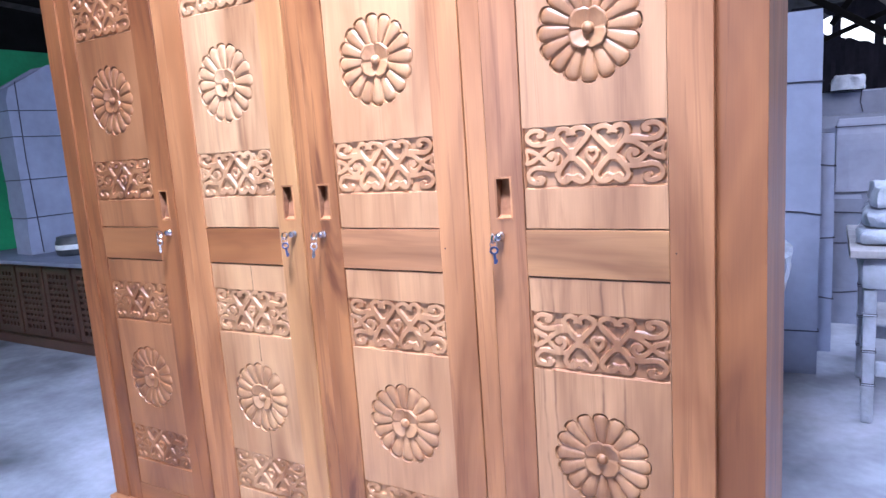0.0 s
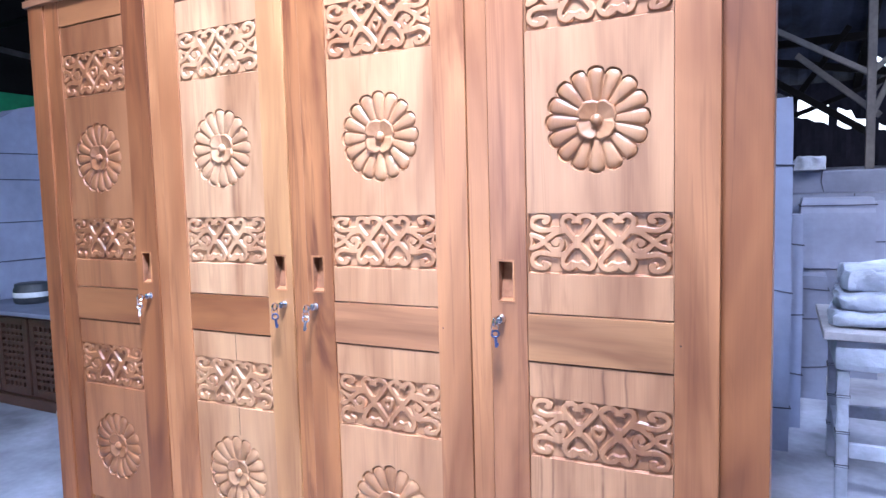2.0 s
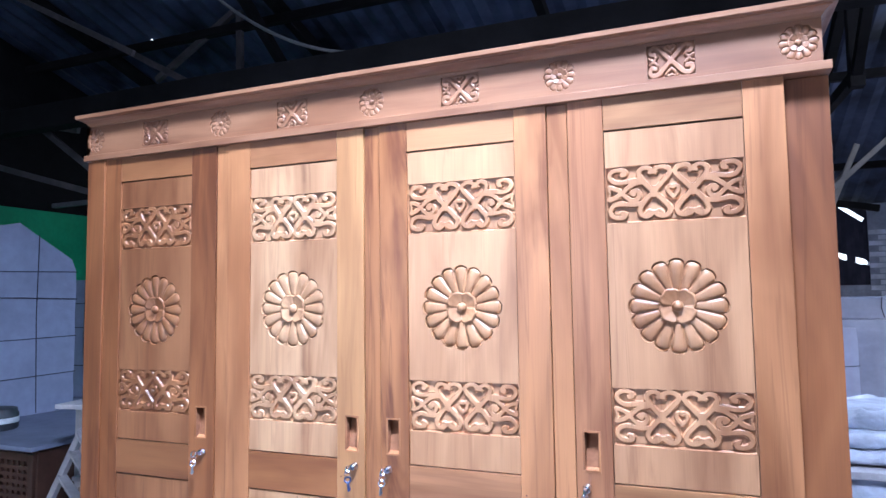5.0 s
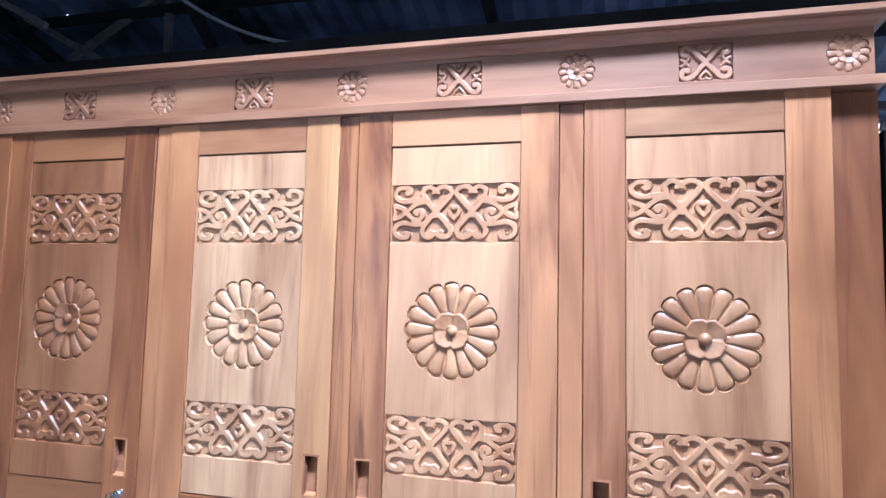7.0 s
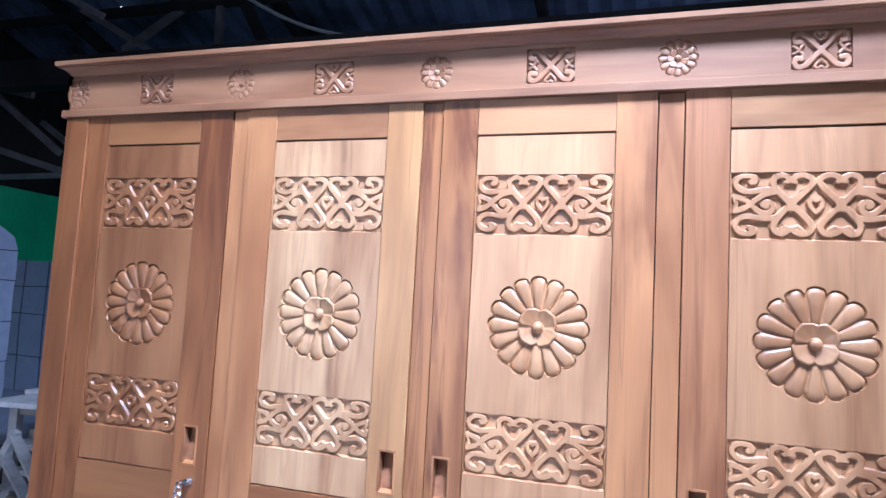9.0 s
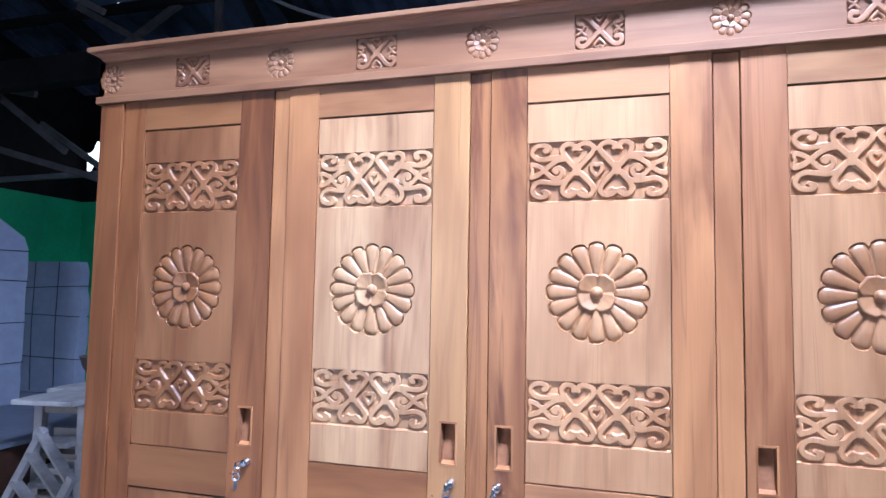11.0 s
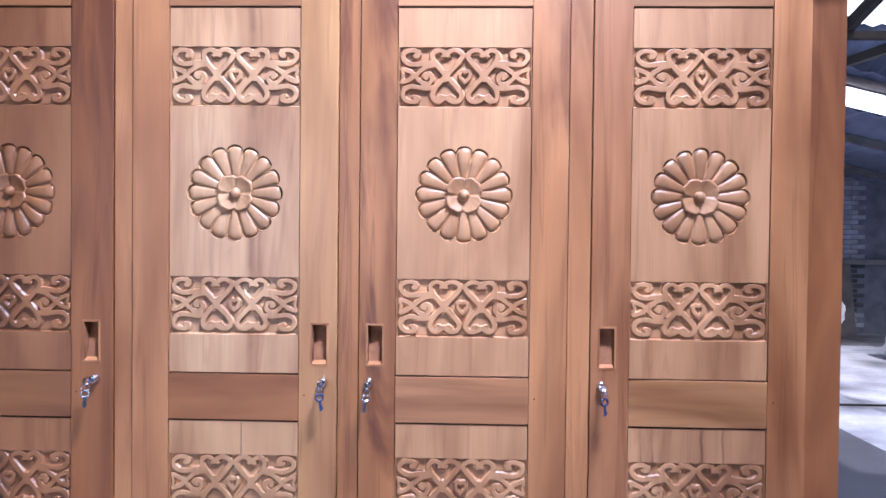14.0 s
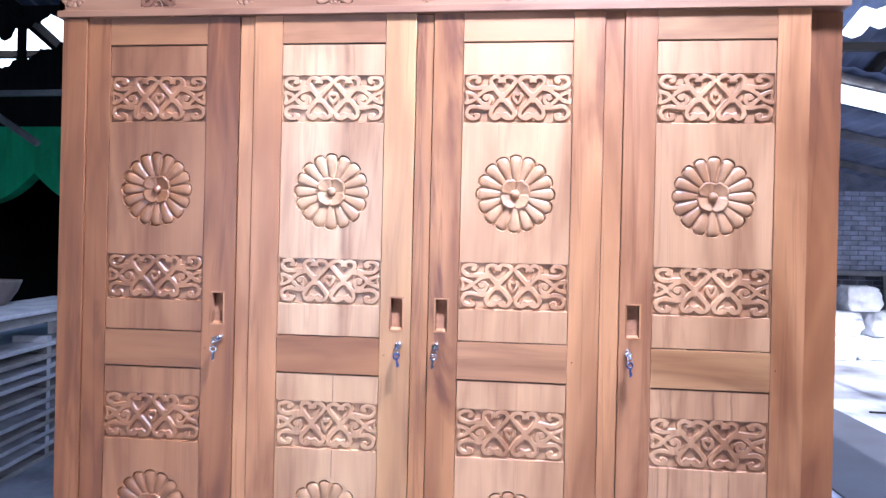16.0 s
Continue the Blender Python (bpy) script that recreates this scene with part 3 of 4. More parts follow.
for name, x0, x1, mat in (("side_stile", LEFT, -2.105, teak_red), ("mullion", -1.657, -1.618, teak_tan), ("mullion", -1.165, -1.121, teak_streaked), ("mullion", -0.670, -0.622, teak_tan), ("side_stile", -0.175, RIGHT, teak_red)):
    bm = bmesh.new()
    y = FRAME if x0 == LEFT else FACE + 0.024 if x1 == RIGHT else FACE + 0.0035
    box(bm, x0, x1, y, y + 0.02, 0.085, 1.922, 0.0015)
    part(name, bm, mat, wardrobe)
for x0, x1, y in ((LEFT + 0.002, LEFT + 0.022, FRAME + 0.021), (RIGHT - 0.022, RIGHT - 0.002, FACE + 0.045)):
    bm = bmesh.new()
    box(bm, x0, x1, y, BACK, 0.03, 1.93, 0.001)
    part("carcase_side", bm, teak_red, wardrobe)
bm = bmesh.new()
box(bm, LEFT + 0.023, RIGHT - 0.023, BACK - 0.02, BACK, 0.03, 1.93)
part("back_board", bm, dark_wood, wardrobe)
bm = bmesh.new()
box(bm, LEFT + 0.023, RIGHT - 0.023, FACE + 0.027, BACK - 0.021, 0.06, 0.08)
box(bm, LEFT + 0.023, RIGHT - 0.023, FACE + 0.036, FACE + 0.045, 0.08, 1.93)
part("carcase_floor", bm, dark_wood, wardrobe)
bm = bmesh.new()
box(bm, LEFT - 0.002, RIGHT + 0.002, FRAME - 0.004, BACK, 0.0, 0.062, 0.003)
box(bm, LEFT - 0.016, RIGHT + 0.016, FRAME - 0.020, BACK, 0.062, 0.0835, 0.006)
part("plinth", bm, rail_tan, wardrobe)

# cornice: lip, frieze board with carvings, stepped crown
bm = bmesh.new()
rings = []
for o, z in ((-0.004, 1.9235), (0.0122, 1.9240), (0.0130, 1.9255), (0.0130, 1.9425), (0.0125, 1.9432), (-0.006, 1.9434)):
    rings.append([bm.verts.new(p) for p in ((LEFT - o, BACK, z), (LEFT - o, FRAME + 0.006 - o, z), (CORNICE + o, FRAME + 0.006 - o, z), (CORNICE + o, BACK, z))])
for a, b in zip(rings, rings[1:]):
    for k in range(3):
        bm.faces.new((a[k], a[k + 1], b[k + 1], b[k]))
bm.faces.new(rings[0])
bm.faces.new(rings[-1])
part("cornice_lip", bm, rail_cornice, wardrobe)
bm = bmesh.new()
FRIEZE, ZC, F0, F1 = 1.236, 1.992, 1.943, 2.038
spots = [-1.1415 + 0.2525 * k for k in range(-4, 5)]
edge = LEFT + 0.001
for n, cx in enumerate(spots):
    if n % 2 == 0:
        w = 0.046 if n not in (0, 8) else 0.042
        field(bm, edge, cx - w, F0, F1, FRIEZE)
        flower_field(bm, cx - w, cx + w, F0, F1, cx, ZC, 12, 0.032, 0.007, FRIEZE, 0.0066)
    else:
        w = 0.051
        field(bm, edge, cx - w, F0, F1, FRIEZE)
        pocket(bm, cx - w, cx + w, ZC - 0.038, ZC + 0.038, FRIEZE, 0.0062)
        field(bm, cx - w, cx + w, F0, ZC - 0.038, FRIEZE)
        field(bm, cx - w, cx + w, ZC + 0.038, F1, FRIEZE)
    edge = cx + w
field(bm, edge, CORNICE - 0.001, F0, F1, FRIEZE)
for x in (LEFT + 0.001, CORNICE - 0.001):
    bm.faces.new([bm.verts.new(p) for p in ((x, FRIEZE, F0), (x, BACK, F0), (x, BACK, F1), (x, FRIEZE, F1))])
bmesh.ops.remove_doubles(bm, verts=bm.verts[:], dist=0.0001)
frieze = part("frieze", bm, rail_cornice, wardrobe, "carved frieze board")
for n, cx in enumerate(spots):
    if n % 2 == 0:
        c = part("small_rosette", SMALL_ROSE, None, frieze, at=(cx, FRIEZE + 0.0006, ZC))
    else:
        c = part("small_fretwork", SMALL_FRET, None, frieze, at=(cx, FRIEZE + 0.0002, ZC))
    c.material_slots[0].link, c.material_slots[0].material = "OBJECT", rail_cornice
bm = bmesh.new()
prof = [(-0.002, 2.0385), (0.001, 2.0405), (0.006, 2.0475), (0.014, 2.0535), (0.018, 2.0545), (0.018, 2.0570), (0.025, 2.0575), (0.029, 2.0600), (0.030, 2.0700), (0.028, 2.0715)]
rings = []
for o, z in prof:
    rings.append([bm.verts.new(p) for p in ((LEFT - o, BACK, z), (LEFT - o, FRAME - o, z), (CORNICE + o, FRAME - o, z), (CORNICE + o, BACK, z))])
for a, b in zip(rings, rings[1:]):
    for k in range(3):
        bm.faces.new((a[k], a[k + 1], b[k + 1], b[k]))
bm.faces.new(rings[-1])
bm.faces.new(rings[0])
part("crown", bm, rail_cornice, wardrobe, "moulded crown")

# ---- the hall ----
bm = bmesh.new()
box(bm, -7.5, 6.6, -6.2, 10.2, -0.12, 0.0)
solid("floor", bm, concrete, "dusty grey concrete workshop floor", "floor")

RIDGE_Y, RIDGE_Z = 3.0, 4.72
HOLES = [(-0.8, 0.3, -0.45, 0.35), (1.9, 5.6, -1.0, 6.0), (-7.7, -2.5, 6.1, 10.3)]


def roof_z(y):
    return RIDGE_Z - (0.30 if y > RIDGE_Y else 0.20) * abs(y - RIDGE_Y)


bm = bmesh.new()
cols = [-7.6 + 0.0475 * k for k in range(301)]
rows_y = sorted({-6.4, -4.0, RIDGE_Y, 10.3, 6.3, 6.45, 6.6, 6.75, 6.9} | {v for h in HOLES for v in h[2:]})
grid = [[bm.verts.new((x, y, roof_z(y) + 0.018 * math.cos(k * math.pi / 2))) for k, x in enumerate(cols)] for y in rows_y]
for j in range(len(rows_y) - 1):
    for k in range(len(cols) - 1):
        cx, cy = (cols[k] + cols[k + 1]) / 2, (rows_y[j] + rows_y[j + 1]) / 2
        torn = 2.4 < cx < 4.4 and 6.2 + 0.2 * noise.noise(Vector((cx * 1.7, 3, 0))) < cy < 6.68 + 0.35 * noise.noise(Vector((cx * 2.3, 0, 0)))
        if not torn and not any(a < cx < b and c < cy < d for a, b, c, d in HOLES):
            bm.faces.new((grid[j][k], grid[j][k + 1], grid[j + 1][k + 1], grid[j + 1][k]))
solid("ceiling", bm, roof_sheet, "sooty corrugated roof sheets on timber rafters", "roof")
# Unseen sheet added over the roof hole; it glows and keeps the sun out.
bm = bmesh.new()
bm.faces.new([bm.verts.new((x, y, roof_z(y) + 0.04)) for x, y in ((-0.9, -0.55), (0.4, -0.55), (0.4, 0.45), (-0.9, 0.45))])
solid("skylight", bm, glow, "added glowing sheet that closes an unseen roof hole", "skylight")


def upright_wall(name, x0, x1, y0, y1, z1, mat, label):
    bm = bmesh.new()
    box(bm, x0, x1, y0, y1, 0.0, z1)
    return solid(name, bm, mat, label, "wall")


upright_wall("wall_west", -7.35, -7.2, -6.2, 6.15, 2.49, green_paint, "green painted plaster wall")
upright_wall("wall_jog", -2.55, -2.4, 6.15, 10.0, 3.2, cement, "grey plaster wall")
upright_wall("wall_east", 6.4, 6.55, -6.2, 10.0, 3.3, cement, "grey plaster wall")
bm = bmesh.new()
box(bm, -2.4, 1.6, 9.8, 9.95, 0, 1.55)
box(bm, 1.6, 6.4, 9.8, 9.95, 0, 2.62)
wall_far = solid("wall_far", bm, mortar, "sooty brick wall with a cement ledge", "wall")
bm = bmesh.new()
xs = [-2.4 + 0.05 * k for k in range(81)]


def far_gap(x):
    c = 2.36 - 0.34 * (x - 0.05)
    w = 0.12 if x < 0.75 else 0.035
    return c - w + 0.012 * math.sin(37 * x), c + w + 0.02 * math.sin(29 * x + 2) * math.sin(17 * x)


for k, (a, b) in enumerate(zip(xs, xs[1:])):
    (l0, u0), (l1, u1) = far_gap(a), far_gap(b)
    top = roof_z(9.85) - 0.03
    spans = [(1.55, 1.55, l1, l0), (u0, u1, top, top)] if k % 9 not in (3, 4) else [(1.55, 1.55, top, top)]
    for p, q, r, w in spans:
        if w > p:
            f = [bm.verts.new(v) for v in ((a, 9.83, p), (b, 9.83, q), (b, 9.83, r), (a, 9.83, w))]
            g = [bm.verts.new(v.co + Vector((0, 0.03, 0))) for v in f]
            bm.faces.new(f)
            bm.faces.new(g)
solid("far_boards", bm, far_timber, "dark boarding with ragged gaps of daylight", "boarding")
upright_wall("wall_south_left", -7.2, -4.7, -6.2, -6.05, 2.85, cement, "grey plaster wall beside the gate")
upright_wall("wall_south_right", -1.5, 6.4, -6.2, -6.05, 2.85, cement, "grey plaster wall beside the gate")

# north-west wall with a pointed opening
bm = bmesh.new()
AX, AW = -5.98, 0.78


def arch(x):
    u = abs(x - AX) / AW
    return 1.60 + 0.27 * (1 - u) ** 1.25 + 0.13 * max(0.0, 1 - u * 2.2) ** 1.6 if u < 1 else 0.0


xs = [AX - AW + 2 * AW * k / 24 for k in range(25)]
for a, b in ((-7.2, AX - AW), (AX + AW, -2.4)):
    box(bm, a, b, 6.0, 6.15, 0, 2.49)
for a, b in zip(xs, xs[1:]):
    za, zb = arch(a + 1e-6), arch(b - 1e-6)
    lo = [bm.verts.new(p) for p in ((a, 6.0, za), (b, 6.0, zb), (b, 6.15, zb), (a, 6.15, za))]
    hi = [bm.verts.new(p) for p in ((a, 6.0, 2.49), (b, 6.0, 2.49), (b, 6.15, 2.49), (a, 6.15, 2.49))]
    for f in (lo, hi, (lo[0], lo[1], hi[1], hi[0]), (lo[3], lo[2], hi[2], hi[3])):
        bm.faces.new(f)
solid("wall_north", bm, green_paint, "green painted wall with a pointed dark doorway", "wall")
# Unseen room added behind the doorway; near-black walls paint its darkness.
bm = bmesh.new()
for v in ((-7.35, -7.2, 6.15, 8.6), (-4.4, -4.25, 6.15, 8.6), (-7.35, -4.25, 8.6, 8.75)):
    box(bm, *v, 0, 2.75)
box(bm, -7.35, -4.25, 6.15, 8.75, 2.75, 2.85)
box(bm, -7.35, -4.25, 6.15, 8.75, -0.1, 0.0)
solid("back_room", bm, roof_timber, "closed near-black box that makes the doorway dark", "room")

# dark boarding above the green walls, with a ragged gap to the sky
bm = bmesh.new()


def gap(x):
    low = 2.93 + 0.35 * (x + 7.0) + 0.025 * math.sin(23 * x) + 0.015 * math.sin(61 * x)
    return low, low + 0.26 + 0.06 * (x + 7.3) + 0.03 * math.sin(31 * x + 1)


xs = [-7.35 + 0.045 * k for k in range(111)]
for a, b in zip(xs, xs[1:]):
    top = roof_z(6.0) - 0.03
    zl, zu = gap(a)
    zl2, zu2 = gap(b)
    if -7.25 < a < -5.35 and not -6.27 < a < -6.15:
        rows_ = ((2.49, 2.49, zl, zl2), (min(zu, top), min(zu2, top), top, top))
    else:
        rows_ = ((2.49, 2.49, top, top),)
    for p, q, r, s in rows_:
        bm.faces.new([bm.verts.new(v) for v in ((a, 6.02, p), (b, 6.02, q), (b, 6.02, s), (a, 6.02, r))])
        bm.faces.new([bm.verts.new(v) for v in ((a, 6.05, p), (b, 6.05, q), (b, 6.05, s), (a, 6.05, r))])
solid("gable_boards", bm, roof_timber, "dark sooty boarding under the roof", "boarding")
for x, y1, name in ((-7.3, 6.1, "gable_west"), (6.48, 10.2, "gable_east")):
    bm = bmesh.new()
    ring = ((-6.2, 2.47), (y1, 2.47), (y1, roof_z(y1) - 0.03), (RIDGE_Y, RIDGE_Z - 0.03), (-6.2, roof_z(-6.2) - 0.03))
    v = [bm.verts.new((x, y, z)) for y, z in ring]
    w = [bm.verts.new((x + 0.03, y, z)) for y, z in ring]
    bm.faces.new(v)
    bm.faces.new(w)
    for k in range(5):
        bm.faces.new((v[k], v[(k + 1) % 5], w[(k + 1) % 5], w[k]))
    solid(name, bm, roof_timber, "dark boarded gable end", "boarding")

# lean-to roof on the sunny side, with a translucent strip
def lean_z(x):
    return 3.1 - 0.24 * (x - 1.6)


bm = bmesh.new()
for y0, y1 in ((5.7, 6.0), (6.75, 9.75)):
    xs = [1.5 + 0.05 * k for k in range(97)]
    g = [[bm.verts.new((x, y, lean_z(x) + 0.012 * math.cos(k * math.pi / 2))) for k, x in enumerate(xs)] for y in (y0, y1)]
    for k in range(96):
        bm.faces.new((g[0][k], g[0][k + 1], g[1][k + 1], g[1][k]))
lean = solid("lean_to_roof", bm, tarp, "bluish grey sheet roof of a lean-to", "roof")
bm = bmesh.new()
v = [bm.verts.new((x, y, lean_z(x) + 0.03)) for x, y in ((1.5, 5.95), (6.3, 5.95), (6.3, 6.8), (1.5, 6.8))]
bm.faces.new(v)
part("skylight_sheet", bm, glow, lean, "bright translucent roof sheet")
for y in (5.85, 7.6, 9.0):
    bm = bmesh.new()
    bar(bm, (1.5, y, lean_z(1.5) - 0.06), (6.3, y, lean_z(6.3) - 0.06), 0.06, 0.09, 0.005)
    part("rafter", bm, pale_timber, lean)
for x in (1.55, 5.9):
    bm = bmesh.new()
    box(bm, x - 0.05, x + 0.05, 5.8, 5.9, 0, lean_z(x) - 0.1, 0.005)
    part("post", bm, roof_timber, lean)

# hazy bright sky behind the building
bm = bmesh.new()
bm.faces.new([bm.verts.new(p) for p in ((-24, 16, -1), (16, 16, -1), (16, 16, 14), (-24, 16, 14))])
solid("backdrop", bm, sky_white, "hazy white sky behind the workshop", "sky")

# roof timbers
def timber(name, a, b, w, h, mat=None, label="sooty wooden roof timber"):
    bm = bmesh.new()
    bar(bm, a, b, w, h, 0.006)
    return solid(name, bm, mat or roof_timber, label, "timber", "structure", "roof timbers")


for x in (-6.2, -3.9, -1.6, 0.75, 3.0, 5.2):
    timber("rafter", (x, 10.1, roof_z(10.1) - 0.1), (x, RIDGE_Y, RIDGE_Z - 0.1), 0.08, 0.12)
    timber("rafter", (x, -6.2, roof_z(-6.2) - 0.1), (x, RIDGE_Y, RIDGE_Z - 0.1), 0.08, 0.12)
for x in (-3.9, 0.75, 3.0):
    timber("king_post", (x, 5.4, 3.0), (x, 5.4, roof_z(5.4) - 0.05), 0.10, 0.10)
    timber("brace", (x, 5.4, 3.1), (x, 7.6, roof_z(7.6) - 0.1), 0.07, 0.09)
    timber("brace", (x, 5.4, 3.1), (x, 3.4, roof_z(3.4) - 0.1), 0.07, 0.09)
timber("tie_beam", (-7.2, 3.4, 2.98), (1.2, 3.4, 2.98), 0.12, 0.2)
for y in (4.6, 6.6, 8.4):
    timber("purlin", (-7.3, y, roof_z(y) - 0.2), (6.4, y, roof_z(y) - 0.2), 0.07, 0.08)
timber("tie_beam", (-7.2, 4.9, 2.56), (-3.2, 4.9, 2.61), 0.05, 0.05, pale_timber, "pale wooden batten under the roof")
timber("brace", (-7.1, 5.3, 3.25), (-5.4, 5.3, 2.2), 0.05, 0.06, pale_timber, "pale wooden batten under the roof")
timber("post", (0.63, 7.0, 0.0), (0.63, 7.0, roof_z(7.0)), 0.06, 0.07, pale_timber, "pale wooden roof post")
timber("brace", (0.62, 7.0, 2.3), (1.7, 7.0, 3.3), 0.04, 0.05, pale_timber, "pale wooden roof brace")
timber("brace", (0.62, 7.0, 2.3), (-0.5, 7.0, 3.0), 0.04, 0.05, pale_timber, "pale wooden roof brace")
# Self-glowing bar added in place of a brightly lit slanting line.
bm = bmesh.new()
bar(bm, (0.72, 9.0, 2.86), (1.4, 9.0, 2.33), 0.02, 0.045, 0.004)
solid("roof_light_strip", bm, glow, "self-glowing bar for a bright line under the roof", "roof light")
timber("brace", (0.78, 8.9, 2.3), (1.25, 8.9, 2.95), 0.05, 0.06, pale_timber, "pale wooden roof brace")
for a, b in (((-6.2, 3.6, 4.31), (-4.6, 3.6, 3.48)), ((-7.2, 3.6, 3.32), (-5.2, 3.6, 2.91)), ((-5.75, 3.62, 3.03), (-4.9, 3.62, 2.46)), ((-7.2, 3.64, 2.95), (-4.6, 3.64, 2.25))):
    timber("batten", a, b, 0.035, 0.05, sooty_batten, "sooty brown batten under the roof")
for a, b in (((-4.36, 4.6, 4.2), (-4.34, 4.6, 3.1)), ((-4.45, 4.62, 4.21), (-5.4, 4.62, 3.68)), ((-5.9, 4.58, 4.1), (-4.34, 4.58, 3.25)), ((-4.2, 5.4, 3.95), (-3.2, 5.4, 3.7))):
    timber("strut", a, b, 0.05, 0.06, sooty_batten, "sooty brown strut under the roof")
timber("brace", (-0.6, 8.0, 2.75), (0.75, 8.0, 1.82), 0.05, 0.07)
timber("brace", (0.05, 7.9, 2.68), (0.8, 7.9, 2.0), 0.04, 0.06, pale_timber, "pale wooden roof brace")
timber("brace", (-0.3, 8.1, 1.95), (0.9, 8.1, 2.40), 0.04, 0.05)
timber("brace", (0.66, 7.2, 1.95), (1.06, 7.2, 2.92), 0.04, 0.05, pale_timber, "pale wooden roof brace")
timber("brace", (-0.2, 8.6, 2.75), (1.5, 8.6, 2.42), 0.06, 0.08)
timber("brace", (0.0, 8.3, 2.2), (0.55, 8.3, 3.0), 0.05, 0.06)
bm = bmesh.new()
pts = [(-3.9 + 1.6 * k / 20, 3.4, 3.07 + 0.9 * (1 - k / 20) ** 1.8) for k in range(21)]
tube(bm, pts, 0.012, 6)
solid("cable", bm, pale_timber, "pale slack cable hanging under the roof", "cable", "thing")

# pinholes where daylight comes through the roof and the boarding
random.seed(9)
bm = bmesh.new()
for x, y, z, r in [(-5.58, 4.72, roof_z(4.72) - 0.05, 0.022)] + [(-7.15 + 0.1 * k + random.uniform(-0.03, 0.03), 5.99, 2.86 + 0.02 * k + random.uniform(-0.03, 0.03), random.uniform(0.006, 0.014)) for k in range(6)]:
    ring = [bm.verts.new((x + r * math.cos(k * 1.047), y, z + r * 0.8 * math.sin(k * 1.047))) for k in range(6)]
    bm.faces.new(ring)
solid("roof_pinholes", bm, sky_white, "pinholes of daylight in the dark roof", "daylight", "stuff")

# bricks and ledge of the far wall
bm = bmesh.new()
box(bm, 1.2, 6.3, 9.62, 9.775, 1.03, 1.10, 0.008)
part("ledge", bm, cement, wall_far, "cement ledge")

# ---- wrapped goods ----


def wrapped(name, centre, size, turn, label, bands=(), uprights=(), mat=foam, round_top=0.0, lean=0.0, category="wrapped furniture", puff=0.0):
    """A piece of furniture wrapped in foam sheet and tied with string. Sizes: width, depth, height; turned about its base."""
    w, d, h = size
    ob = thing(name, centre, label, category)
    m = pose(*centre, lean, 0, turn)
    bm = bmesh.new()
    nx, nz = 12, 14
    rows_ = []
    for j in range(nz + 1):
        z = h * j / nz
        loop = []
        for k in range(nx * 2):
            a = k / (nx * 2) * 4
            u = (a, 0) if a < 1 else (1, a - 1) if a < 2 else (3 - a, 1) if a < 3 else (0, 4 - a)
            x, y = (u[0] - 0.5) * w, (u[1] - 0.5) * d
            fat = 1 + (0.02 + puff * 0.4) * noise.noise(Vector((x * 4 + centre[0] * 9, y * 6, z * 3.1))) * (1 if d > 0.1 else 3)
            top = z - round_top * (j / nz) * 1.5 * (max(0.0, x / w) + max(0.0, -0.10 - x / w))
            near = min((abs(z - b) for b in bands), default=9)
            nip = 1 - 0.03 * math.exp(-((near / 0.03) ** 2))
            close = 1 - 0.06 * max(0, j - nz + 1)
            if puff:
                soft = 1 - puff * abs(2 * j / nz - 1) ** 3 - puff * 0.5 * (2 * abs(x) / w * 2 * abs(y) / d) ** 2
                x, y = x * soft, y * soft
            loop.append(bm.verts.new((x * fat * nip * close, y * (1 + 0.08 * noise.noise(Vector((x * 5, z * 4, centre[1])))) * nip * close, top)))
        rows_.append(loop)
    n = nx * 2
    for p, q in zip(rows_, rows_[1:]):
        for k in range(n):
            bm.faces.new((p[k], p[(k + 1) % n], q[(k + 1) % n], q[k]))
    bm.faces.new(rows_[0])
    bm.faces.new(rows_[-1])
    if mat in (paper, sacking):
        bmesh.ops.subdivide_edges(bm, edges=bm.edges[:], cuts=1, use_grid_fill=True)
        for v in bm.verts:
            q = (v.co + Vector(centre)) * 13
            v.co += Vector((noise.noise(q), noise.noise(q + Vector((9, 0, 0))), noise.noise(q + Vector((0, 9, 0))))) * (0.022 if mat is paper else 0.03)
            v.co.z = max(v.co.z, 0.001)
    bmesh.ops.transform(bm, matrix=m, verts=bm.verts[:])
    part("wrapping", bm, mat, ob, smooth=mat is sacking)
    g = 0.005
    for b in bands:
        bm = bmesh.new()
        s = random.uniform(-0.012, 0.012)
        loop = [(-w / 2 - g, -d / 2 - g, b + s), (0, -d / 2 - g, b + s / 2), (w / 2 + g, -d / 2 - g, b - s), (w / 2 + g, d / 2 + g, b - s), (-w / 2 - g, d / 2 + g, b + s), (-w / 2 - g, -d / 2 - g, b + s)]
        tube(bm, loop, 0.0035, 5)
        bmesh.ops.transform(bm, matrix=m, verts=bm.verts[:])
        part("string", bm, string, ob, "dark packing string")
    for u in uprights:
        bm = bmesh.new()
        x = u * w
        drop = round_top * 1.5 * (max(0.0, u) + max(0.0, -0.10 - u))
        tube(bm, [(x + 0.01, -d / 2 - g, 0.01), (x - 0.008, -d / 2 - g, h * 0.5), (x, -d / 2 - g, h - drop)], 0.0035, 5)
        bmesh.ops.transform(bm, matrix=m, verts=bm.verts[:])
        part("string", bm, string, ob, "dark packing string")
    return ob


